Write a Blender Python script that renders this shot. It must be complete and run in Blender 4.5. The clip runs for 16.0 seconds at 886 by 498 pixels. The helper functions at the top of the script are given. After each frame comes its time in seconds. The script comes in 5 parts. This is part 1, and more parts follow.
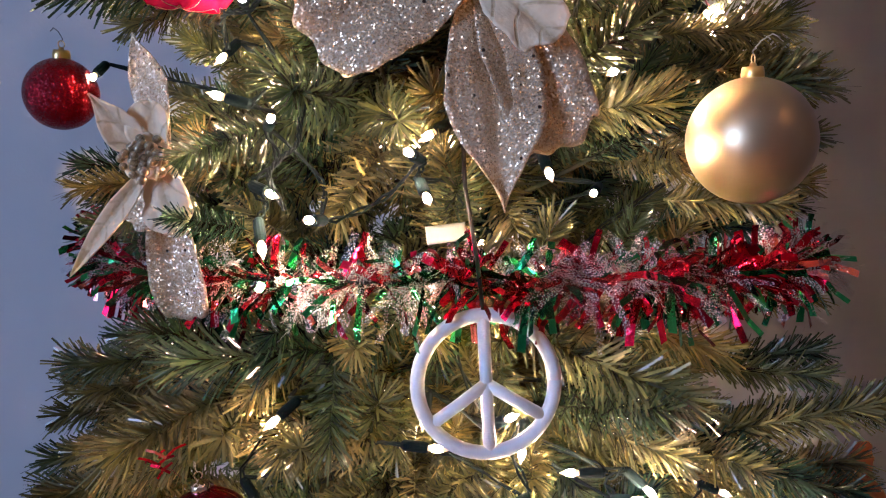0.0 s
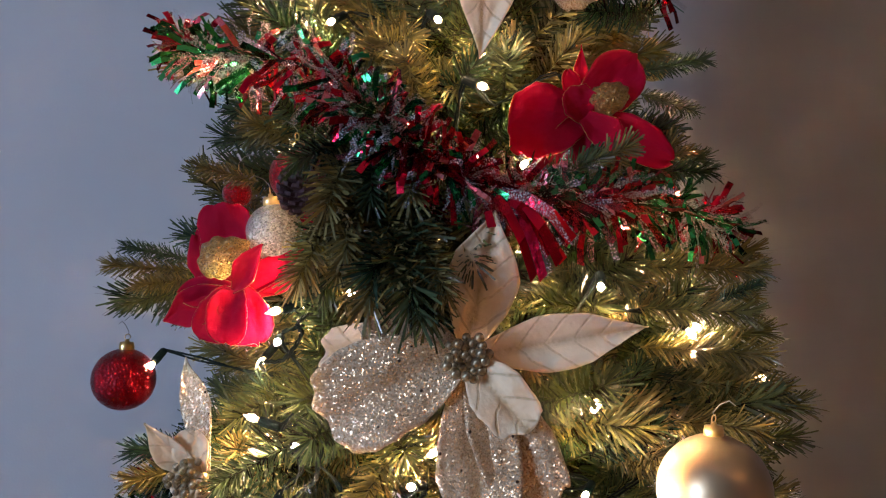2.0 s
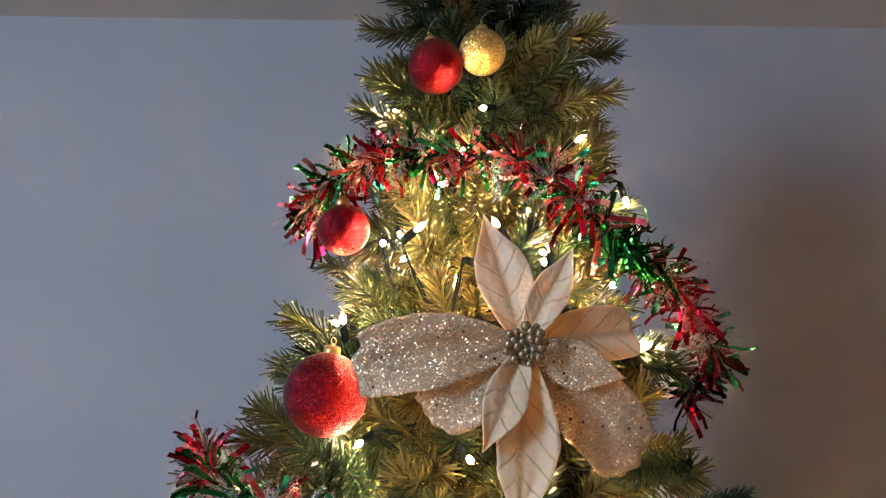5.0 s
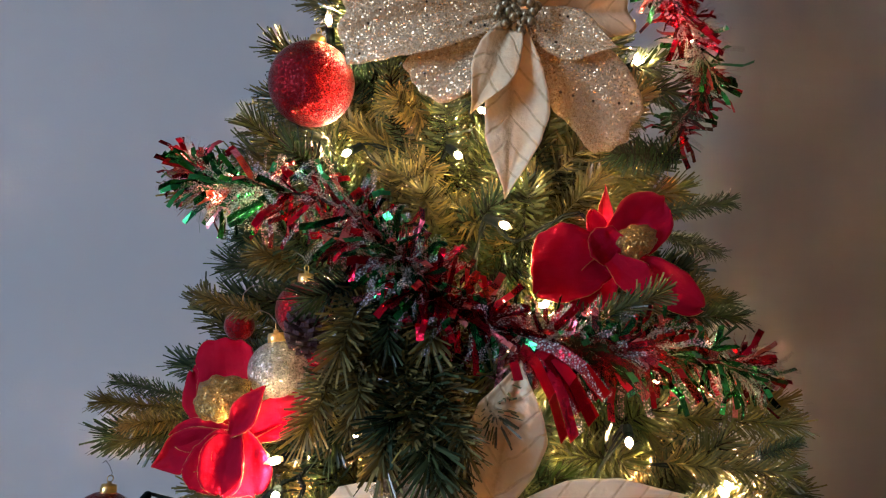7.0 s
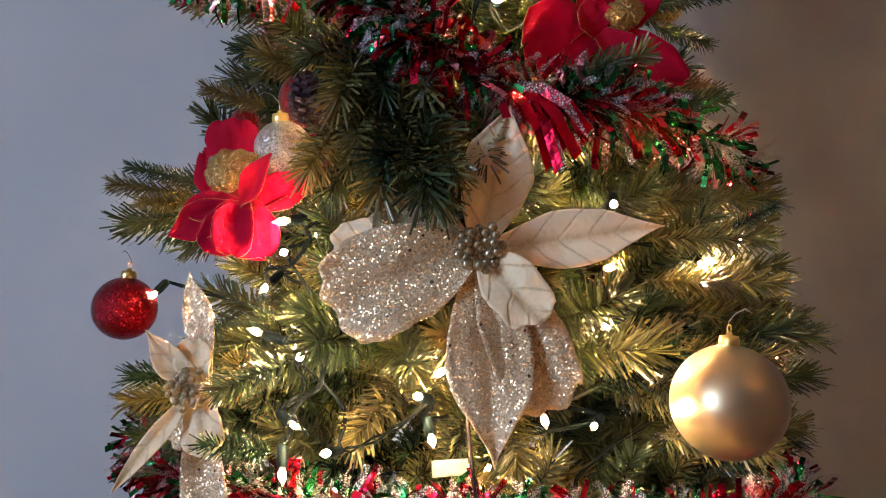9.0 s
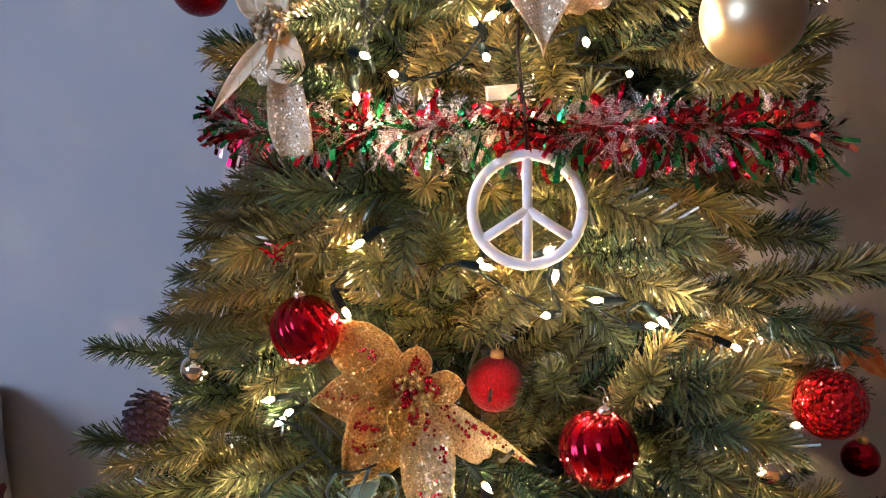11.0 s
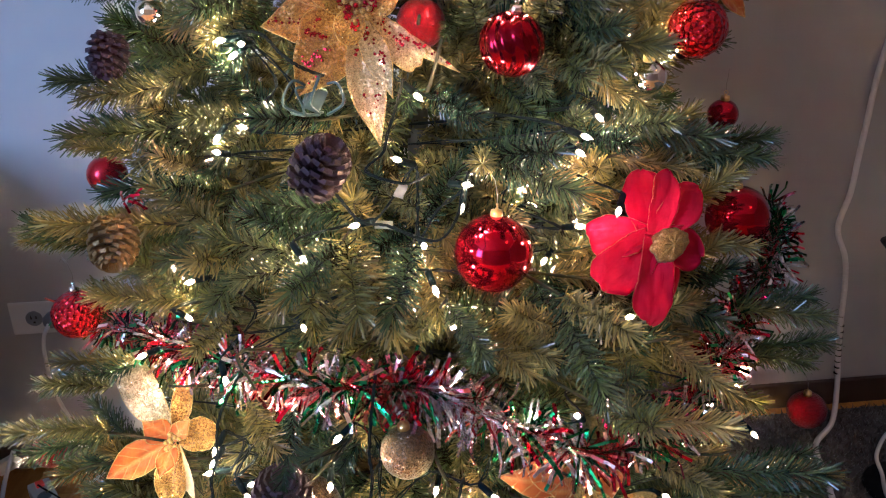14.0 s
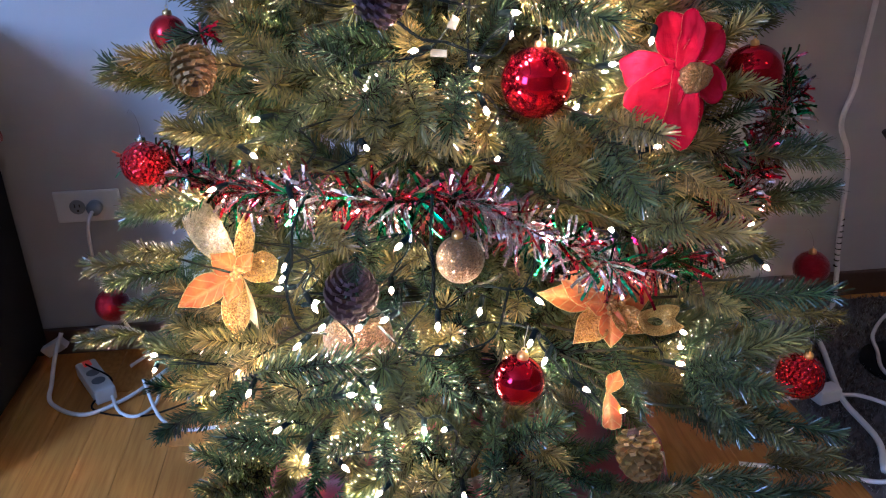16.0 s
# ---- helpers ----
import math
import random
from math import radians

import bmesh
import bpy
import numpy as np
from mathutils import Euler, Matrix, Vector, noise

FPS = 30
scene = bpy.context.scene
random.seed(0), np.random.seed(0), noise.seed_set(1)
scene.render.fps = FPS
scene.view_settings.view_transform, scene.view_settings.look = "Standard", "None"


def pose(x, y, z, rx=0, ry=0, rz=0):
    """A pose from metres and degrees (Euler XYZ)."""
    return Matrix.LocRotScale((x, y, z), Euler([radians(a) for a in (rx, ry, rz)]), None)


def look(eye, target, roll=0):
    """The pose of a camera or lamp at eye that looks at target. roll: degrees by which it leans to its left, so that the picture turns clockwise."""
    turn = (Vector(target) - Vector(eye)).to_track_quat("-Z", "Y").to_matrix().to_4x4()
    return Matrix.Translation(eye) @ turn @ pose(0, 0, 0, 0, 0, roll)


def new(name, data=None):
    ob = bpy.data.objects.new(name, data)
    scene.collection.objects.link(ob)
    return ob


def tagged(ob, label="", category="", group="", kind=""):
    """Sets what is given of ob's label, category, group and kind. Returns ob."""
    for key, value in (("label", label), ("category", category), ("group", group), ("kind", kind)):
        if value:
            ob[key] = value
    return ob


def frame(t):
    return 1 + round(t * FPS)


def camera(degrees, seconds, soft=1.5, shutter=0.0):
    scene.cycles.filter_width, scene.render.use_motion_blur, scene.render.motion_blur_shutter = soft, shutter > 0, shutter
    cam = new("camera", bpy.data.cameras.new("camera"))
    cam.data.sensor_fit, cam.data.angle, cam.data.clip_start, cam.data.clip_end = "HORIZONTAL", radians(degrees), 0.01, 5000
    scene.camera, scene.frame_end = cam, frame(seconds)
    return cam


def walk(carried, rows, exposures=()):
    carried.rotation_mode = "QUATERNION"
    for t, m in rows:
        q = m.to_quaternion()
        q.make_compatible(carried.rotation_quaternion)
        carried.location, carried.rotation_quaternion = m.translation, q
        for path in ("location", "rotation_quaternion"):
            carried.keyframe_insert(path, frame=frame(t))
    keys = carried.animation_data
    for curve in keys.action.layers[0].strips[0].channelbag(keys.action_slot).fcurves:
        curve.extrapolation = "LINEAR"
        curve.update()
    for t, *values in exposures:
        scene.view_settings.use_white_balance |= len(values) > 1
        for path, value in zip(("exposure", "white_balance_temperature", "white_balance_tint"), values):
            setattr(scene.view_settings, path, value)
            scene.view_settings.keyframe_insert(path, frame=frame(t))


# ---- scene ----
cam = camera(59.0, 16.0, soft=1.15)
PATH = [
    (0, (-0.044, -0.687, 1.303), (0.121, 1.29, 1.047), -2.5),
    (0.5, (-0.016, -0.737, 1.32), (0.125, 1.251, 1.151), -2.1),
    (1, (-0.017, -0.753, 1.34), (0.082, 1.243, 1.255), -1.7),
    (1.5, (-0.015, -0.755, 1.37), (0.053, 1.243, 1.33), -1.4),
    (2, (-0.013, -0.753, 1.442), (0.037, 1.246, 1.491), -1.2),
    (2.5, (-0.018, -0.732, 1.504), (0.013, 1.262, 1.659), -1.3),
    (3, (-0.023, -0.731, 1.537), (-0.009, 1.244, 1.85), -0.7),
    (3.5, (-0.025, -0.74, 1.565), (-0.017, 1.192, 2.084), -0.4),
    (3.7, (-0.023, -0.749, 1.575), (-0.027, 1.153, 2.194), -0.4),
    (4.1, (-0.024, -0.757, 1.588), (-0.028, 1.103, 2.322), -0.2),
    (4.75, (-0.029, -0.762, 1.578), (-0.005, 1.095, 2.32), 0.0),
    (5.4, (-0.032, -0.758, 1.545), (0.026, 1.14, 2.173), 0.1),
    (5.8, (-0.03, -0.749, 1.521), (0.038, 1.174, 2.066), 0.1),
    (6, (-0.026, -0.741, 1.508), (0.045, 1.195, 2.003), 0.2),
    (6.5, (-0.021, -0.731, 1.478), (0.048, 1.225, 1.892), 0.1),
    (7, (-0.028, -0.723, 1.462), (0.039, 1.246, 1.806), 0.3),
    (7.5, (-0.03, -0.728, 1.436), (0.03, 1.249, 1.734), 0.3),
    (8, (-0.028, -0.742, 1.406), (0.038, 1.242, 1.646), 0.2),
    (8.5, (-0.025, -0.742, 1.387), (0.039, 1.25, 1.551), 0.1),
    (9, (-0.021, -0.741, 1.366), (0.031, 1.255, 1.479), -0.1),
    (9.5, (0.003, -0.76, 1.326), (0.037, 1.239, 1.299), -0.3),
    (10, (0.002, -0.785, 1.285), (0.009, 1.211, 1.152), -0.3),
    (10.2, (-0.009, -0.794, 1.277), (-0.017, 1.198, 1.108), -0.5),
    (10.9, (-0.034, -0.817, 1.238), (-0.069, 1.159, 0.929), -0.8),
    (11.6, (-0.065, -0.832, 1.209), (-0.09, 1.119, 0.772), -1.1),
    (12.3, (-0.075, -0.87, 1.173), (-0.041, 1.055, 0.632), -1.3),
    (12.5, (-0.072, -0.887, 1.166), (-0.023, 1.034, 0.61), -1.4),
    (13, (-0.065, -0.928, 1.127), (0.057, 0.967, 0.499), -1.5),
    (13.5, (-0.064, -0.959, 1.102), (0.114, 0.907, 0.403), -1.1),
    (14, (-0.077, -0.98, 1.08), (0.124, 0.864, 0.332), -0.9),
    (14.5, (-0.095, -1.018, 1.065), (0.121, 0.811, 0.284), -0.6),
    (15, (-0.122, -1.057, 1.037), (0.088, 0.763, 0.236), -0.5),
    (15.5, (-0.137, -1.091, 1.012), (0.074, 0.721, 0.192), -0.7),
    (16, (-0.152, -1.108, 0.983), (0.052, 0.691, 0.133), -1.0),
]
walk(cam, [(t, look(eye, target, roll)) for t, eye, target, roll in PATH], [(0.0, -0.2, 5950, 29), (1.5, -0.06, 6500, 26), (3.0, 0.0, 7200, 18), (9.0, 0.17, 7350, 20), (10.2, 0.08, 7000, 24), (12.5, 0.23, 6250, 22), (14.5, 0.49, 5600, 24), (16.0, 0.55, 5300, 26)])

# ---- world and light ----
world = bpy.data.worlds.new("world")
scene.world = world
world.use_nodes = True
wn = world.node_tree
sky = wn.nodes.new("ShaderNodeTexSky")
sky.sky_type, sky.sun_disc = "NISHITA", False
sky.sun_elevation, sky.sun_rotation = radians(14), radians(250)
wn.nodes["Background"].inputs["Strength"].default_value = 0.08
wn.links.new(sky.outputs[0], wn.nodes["Background"].inputs["Color"])

WALL_Y, LEFT_X, RIGHT_X, FRONT_Y, CEIL_Z = 0.55, -2.6, 2.6, -3.4, 2.56
WIN_Y, WIN_Z = (-2.75, -1.70), (1.10, 2.35)
lamp_data = bpy.data.lights.new("window_daylight", "AREA")
lamp_data.shape, lamp_data.size, lamp_data.size_y = "RECTANGLE", 1.0, 1.2
lamp_data.color, lamp_data.energy = (0.395, 0.645, 1.0), 108
lamp = new("window_daylight", lamp_data)
lamp.matrix_world = look((LEFT_X - 0.03, sum(WIN_Y) / 2, sum(WIN_Z) / 2), (0.0, sum(WIN_Y) / 2 + 1.6, 1.3))
LAMP_AT, LAMP_GLOW = (1.35, -1.55), 7.4
BULB_GLOW = 3300.0


# ---- materials ----
class Nodes:
    """A small builder round one material's node tree."""

    def __init__(self, name, rough=0.5, metal=0.0, color=(0.5, 0.5, 0.5)):
        self.mat = bpy.data.materials.new(name)
        self.mat.use_nodes = True
        self.tree = self.mat.node_tree
        self.bsdf = self.tree.nodes["Principled BSDF"]
        self.put("Roughness", rough)
        self.put("Metallic", metal)
        self.put("Base Color", (*color, 1.0))

    def put(self, socket, value):
        if hasattr(value, "is_linked"):
            self.tree.links.new(value, self.bsdf.inputs[socket])
        else:
            self.bsdf.inputs[socket].default_value = value

    def node(self, kind, **values):
        n = self.tree.nodes.new(kind)
        for key, v in values.items():
            key = key.replace("_", " ")
            if hasattr(v, "is_linked"):
                self.tree.links.new(v, n.inputs[key])
            else:
                n.inputs[key].default_value = v
        return n

    def coords(self, what="Object"):
        return self.tree.nodes.new("ShaderNodeTexCoord").outputs[what]

    def noise(self, scale, detail=3.0, what="Object"):
        return self.node("ShaderNodeTexNoise", Vector=self.coords(what), Scale=scale, Detail=detail).outputs["Fac"]

    def ramp(self, fac, stops):
        n = self.tree.nodes.new("ShaderNodeValToRGB")
        self.tree.links.new(fac, n.inputs["Fac"])
        e = n.color_ramp.elements
        while len(e) < len(stops):
            e.new(0.5)
        for el, (pos, col) in zip(e, stops):
            el.position, el.color = pos, (*col, 1.0)
        return n.outputs["Color"]

    def math(self, op, a, b):
        n = self.tree.nodes.new("ShaderNodeMath")
        n.operation = op
        for i, v in enumerate((a, b)):
            if hasattr(v, "is_linked"):
                self.tree.links.new(v, n.inputs[i])
            else:
                n.inputs[i].default_value = v
        return n.outputs[0]

    def mix(self, fac, a, b, blend="MIX"):
        n = self.tree.nodes.new("ShaderNodeMix")
        n.data_type, n.blend_type = "RGBA", blend
        for i, v in ((0, fac), (6, a), (7, b)):
            if hasattr(v, "is_linked"):
                self.tree.links.new(v, n.inputs[i])
            else:
                n.inputs[i].default_value = (*v, 1.0) if isinstance(v, tuple) else v
        return n.outputs[2]

    def bump(self, height, strength=0.3, distance=0.002):
        n = self.node("ShaderNodeBump", Height=height, Strength=strength, Distance=distance)
        self.put("Normal", n.outputs["Normal"])

    def translucent(self, color, amount):
        """Lets some of the light through thin cloth."""
        t = self.tree.nodes.new("ShaderNodeBsdfTranslucent")
        if hasattr(color, "is_linked"):
            self.tree.links.new(color, t.inputs["Color"])
        else:
            t.inputs["Color"].default_value = (*color, 1.0)
        mixer = self.tree.nodes.new("ShaderNodeMixShader")
        mixer.inputs[0].default_value = amount
        self.tree.links.new(self.bsdf.outputs[0], mixer.inputs[1])
        self.tree.links.new(t.outputs[0], mixer.inputs[2])
        self.tree.links.new(mixer.outputs[0], self.tree.nodes["Material Output"].inputs["Surface"])

    def island(self):
        return self.tree.nodes.new("ShaderNodeNewGeometry").outputs["Random Per Island"]

    def object_random(self):
        return self.tree.nodes.new("ShaderNodeObjectInfo").outputs["Random"]

    def sparkle(self, scale, amount):
        """Turns the normal cell by cell, as flakes of glitter lie."""
        v = self.node("ShaderNodeTexVoronoi", Vector=self.coords(), Scale=scale)
        sub = self.tree.nodes.new("ShaderNodeVectorMath")
        sub.operation = "SUBTRACT"
        self.tree.links.new(v.outputs["Color"], sub.inputs[0])
        sub.inputs[1].default_value = (0.5, 0.5, 0.5)
        sc = self.tree.nodes.new("ShaderNodeVectorMath")
        sc.operation = "SCALE"
        self.tree.links.new(sub.outputs[0], sc.inputs[0])
        sc.inputs["Scale"].default_value = amount
        add = self.tree.nodes.new("ShaderNodeVectorMath")
        self.tree.links.new(sc.outputs[0], add.inputs[0])
        self.tree.links.new(self.tree.nodes.new("ShaderNodeNewGeometry").outputs["Normal"], add.inputs[1])
        nor = self.tree.nodes.new("ShaderNodeVectorMath")
        nor.operation = "NORMALIZE"
        self.tree.links.new(add.outputs[0], nor.inputs[0])
        self.put("Normal", nor.outputs[0])
        return v.outputs["Color"]


def paint(name, color, color2, scale, rough=0.6, bump=0.0, metal=0.0, bscale=None, gloss=0.5):
    """Two tones of one paint in soft patches, with a fine relief."""
    m = Nodes(name, rough, metal)
    m.put("Specular IOR Level", gloss)
    m.put("Base Color", m.ramp(m.noise(scale, 4.0), [(0.35, color), (0.65, color2)]))
    if bump:
        m.bump(m.noise(bscale or scale * 12, 4.0), bump)
    return m.mat


def glitter(name, color, color2, flakes=900.0, amount=1.3, metal=0.85, rough=0.28, specks=0.0):
    m = Nodes(name, rough, metal)
    cell = m.sparkle(flakes, amount)
    sep = m.tree.nodes.new("ShaderNodeSeparateColor")
    m.tree.links.new(cell, sep.inputs[0])
    tone = m.ramp(sep.outputs[0], [(0.1, color), (0.8, color2)])
    if specks:
        spot = m.node("ShaderNodeTexVoronoi", Vector=m.coords(), Scale=specks)
        tone = m.mix(m.ramp(spot.outputs["Distance"], [(0.09, (1, 1, 1)), (0.12, (0, 0, 0))]), tone, (0.05, 0.03, 0.02))
    m.put("Base Color", tone)
    return m.mat


def needle_material():
    m = Nodes("pvc_needles", 0.26)
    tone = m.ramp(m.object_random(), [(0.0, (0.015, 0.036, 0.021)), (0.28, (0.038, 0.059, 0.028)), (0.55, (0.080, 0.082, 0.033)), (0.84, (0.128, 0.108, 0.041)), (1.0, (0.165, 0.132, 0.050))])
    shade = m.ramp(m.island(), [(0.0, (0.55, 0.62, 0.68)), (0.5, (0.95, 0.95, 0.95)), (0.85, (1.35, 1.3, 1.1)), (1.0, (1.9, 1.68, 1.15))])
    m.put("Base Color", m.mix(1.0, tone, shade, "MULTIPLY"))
    m.put("Specular IOR Level", 0.5)
    return m.mat


def foil(name, color, color2, rough=0.18, metal=0.95):
    m = Nodes(name, rough, metal)
    m.put("Base Color", m.ramp(m.island(), [(0.0, color), (1.0, color2)]))
    m.bump(m.noise(120.0, 2.0), 0.25, 0.003)
    return m.mat


def glow(name, color, strength):
    m = Nodes(name, 0.3, 0.0, color)
    m.put("Emission Color", (*color, 1.0))
    m.put("Emission Strength", strength)
    return m.mat


def lit_bulb():
    """Clear mini bulb: the filament's zone burns far brighter than base and tip."""
    m = Nodes("lit_bulb", 0.2, 0.0, (1.0, 0.75, 0.45))
    sep = m.tree.nodes.new("ShaderNodeSeparateXYZ")
    m.tree.links.new(m.coords(), sep.inputs[0])
    zone = m.ramp(m.math("MULTIPLY", sep.outputs[2], 62.0), [(0.24, (0, 0, 0)), (0.30, (1, 1, 1)), (0.56, (1, 1, 1)), (0.62, (0, 0, 0))])
    m.put("Emission Color", (1.0, 0.69, 0.38, 1.0))
    m.put("Emission Strength", m.math("ADD", m.math("MULTIPLY", zone, BULB_GLOW), 0.7))
    return m.mat


def cloth(name, color, color2, scale=40.0, sheen=0.6, weave=900.0):
    m = Nodes(name, 0.85)
    m.put("Base Color", m.ramp(m.noise(scale, 5.0), [(0.3, color), (0.7, color2)]))
    m.put("Sheen Weight", sheen)
    m.put("Sheen Roughness", 0.4)
    m.bump(m.noise(weave, 2.0), 0.3, 0.0006)
    return m.mat


def velvet(name, color, color2):
    """Velvet petal cloth, creased along its length."""
    m = Nodes(name, 0.8)
    mp = m.node("ShaderNodeMapping", Vector=m.coords(), Scale=(18.0, 150.0, 18.0))
    crease = m.node("ShaderNodeTexNoise", Vector=mp.outputs[0], Scale=1.0, Detail=4.0).outputs["Fac"]
    both = m.math("ADD", m.math("MULTIPLY", crease, 1.0), m.math("MULTIPLY", m.noise(900.0, 2.0), 0.15))
    tone = m.mix(m.noise(45.0, 4.0), color, color2)
    m.put("Base Color", tone)
    m.put("Sheen Weight", 0.02)
    m.put("Specular IOR Level", 0.1)
    m.put("Sheen Tint", (1.0, 0.15, 0.25, 1.0))
    m.bump(both, 0.6, 0.0022)
    m.translucent(tone, 0.15)
    return m.mat


def petal_cloth(name, color, color2, vein):
    """Satin petal with a glittering rib and side veins."""
    m = Nodes(name, 0.55)
    base = m.ramp(m.noise(55.0, 4.0), [(0.3, color), (0.7, color2)])
    sep = m.tree.nodes.new("ShaderNodeSeparateXYZ")
    m.tree.links.new(m.coords(), sep.inputs[0])
    side = m.math("ABSOLUTE", sep.outputs[1], 0.0)
    wobble = m.math("MULTIPLY", m.noise(70.0, 2.0), 0.006)
    run = m.math("ADD", m.math("SUBTRACT", sep.outputs[0], m.math("MULTIPLY", side, 1.1)), wobble)
    wave = m.math("ABSOLUTE", m.math("SINE", m.math("MULTIPLY", run, 190.0), 0.0), 0.0)
    veins = m.ramp(wave, [(0.10, (1, 1, 1)), (0.26, (0, 0, 0))])
    rib = m.ramp(side, [(0.0009, (1, 1, 1)), (0.0020, (0, 0, 0))])
    both = m.math("MULTIPLY", m.math("MAXIMUM", veins, rib), m.math("MULTIPLY", m.noise(420.0, 2.0), 1.1))
    tone = m.mix(both, base, vein)
    m.put("Base Color", tone)
    m.put("Sheen Weight", 0.3)
    relief = m.math("ADD", m.noise(240.0, 3.0), m.math("MULTIPLY", m.noise(48.0, 3.0), 2.2))
    m.bump(m.math("SUBTRACT", relief, m.math("MULTIPLY", both, 0.8)), 0.6, 0.0016)
    m.translucent(tone, 0.28)
    return m.mat


def dotted_film():
    """Clear film printed with small white dots."""
    m = Nodes("dotted_film", 0.3, 0.0, (0.86, 0.85, 0.84))
    v = m.node("ShaderNodeTexVoronoi", Vector=m.coords(), Scale=760.0, Randomness=0.8)
    m.put("Alpha", m.ramp(v.outputs["Distance"], [(0.27, (1, 1, 1)), (0.34, (0.12, 0.12, 0.12))]))
    m.put("Base Color", m.ramp(m.island(), [(0.0, (0.30, 0.29, 0.29)), (0.6, (0.42, 0.40, 0.40)), (0.85, (0.60, 0.24, 0.28)), (1.0, (0.34, 0.48, 0.52))]))
    return m.mat


def open_mesh(name, color, color2):
    """Stiff gold netting with glitter on its threads."""
    m = Nodes(name, 0.35, 0.7)
    cell = m.sparkle(700.0, 1.3)
    sep = m.tree.nodes.new("ShaderNodeSeparateColor")
    m.tree.links.new(cell, sep.inputs[0])
    m.put("Base Color", m.ramp(sep.outputs[0], [(0.1, color), (0.85, color2)]))
    v = m.node("ShaderNodeTexVoronoi", Vector=m.coords(), Scale=880.0)
    m.put("Alpha", m.ramp(v.outputs["Distance"], [(0.30, (0.25, 0.25, 0.25)), (0.46, (1, 1, 1))]))
    return m.mat


def cone_scales():
    """Dark purple-brown scales with a worn, paler lip."""
    m = Nodes("cone_scales", 0.6)
    m.put("Specular IOR Level", 0.2)
    sep = m.tree.nodes.new("ShaderNodeSeparateXYZ")
    m.tree.links.new(m.coords(), sep.inputs[0])
    body = m.mix(m.noise(6.0, 4.0), (0.014, 0.006, 0.010), (0.042, 0.020, 0.029))
    lip = m.ramp(m.math("ADD", sep.outputs[0], m.math("MULTIPLY", m.noise(9.0, 3.0), 0.25)), [(1.04, (0, 0, 0)), (1.14, (1, 1, 1))])
    m.put("Base Color", m.mix(lip, body, (0.10, 0.060, 0.066)))
    m.bump(m.noise(14.0, 4.0), 0.3, 0.004)
    return m.mat


def wood_floor_material():
    m = Nodes("oak_boards", 0.48)
    m.put("Specular IOR Level", 0.3)
    grain = m.node("ShaderNodeTexNoise", Scale=9.0, Detail=6.0)
    mp = m.node("ShaderNodeMapping", Vector=m.coords(), Scale=(14.0, 0.8, 1.0))
    m.tree.links.new(mp.outputs[0], grain.inputs["Vector"])
    tone = m.ramp(grain.outputs["Fac"], [(0.3, (0.44, 0.165, 0.030)), (0.55, (0.57, 0.240, 0.048)), (0.8, (0.64, 0.300, 0.075))])
    var = m.ramp(m.object_random(), [(0.0, (0.88, 0.86, 0.84)), (1.0, (1.08, 1.06, 1.04))])
    m.put("Base Color", m.mix(1.0, tone, var, "MULTIPLY"))
    m.bump(grain.outputs["Fac"], 0.15, 0.001)
    return m.mat


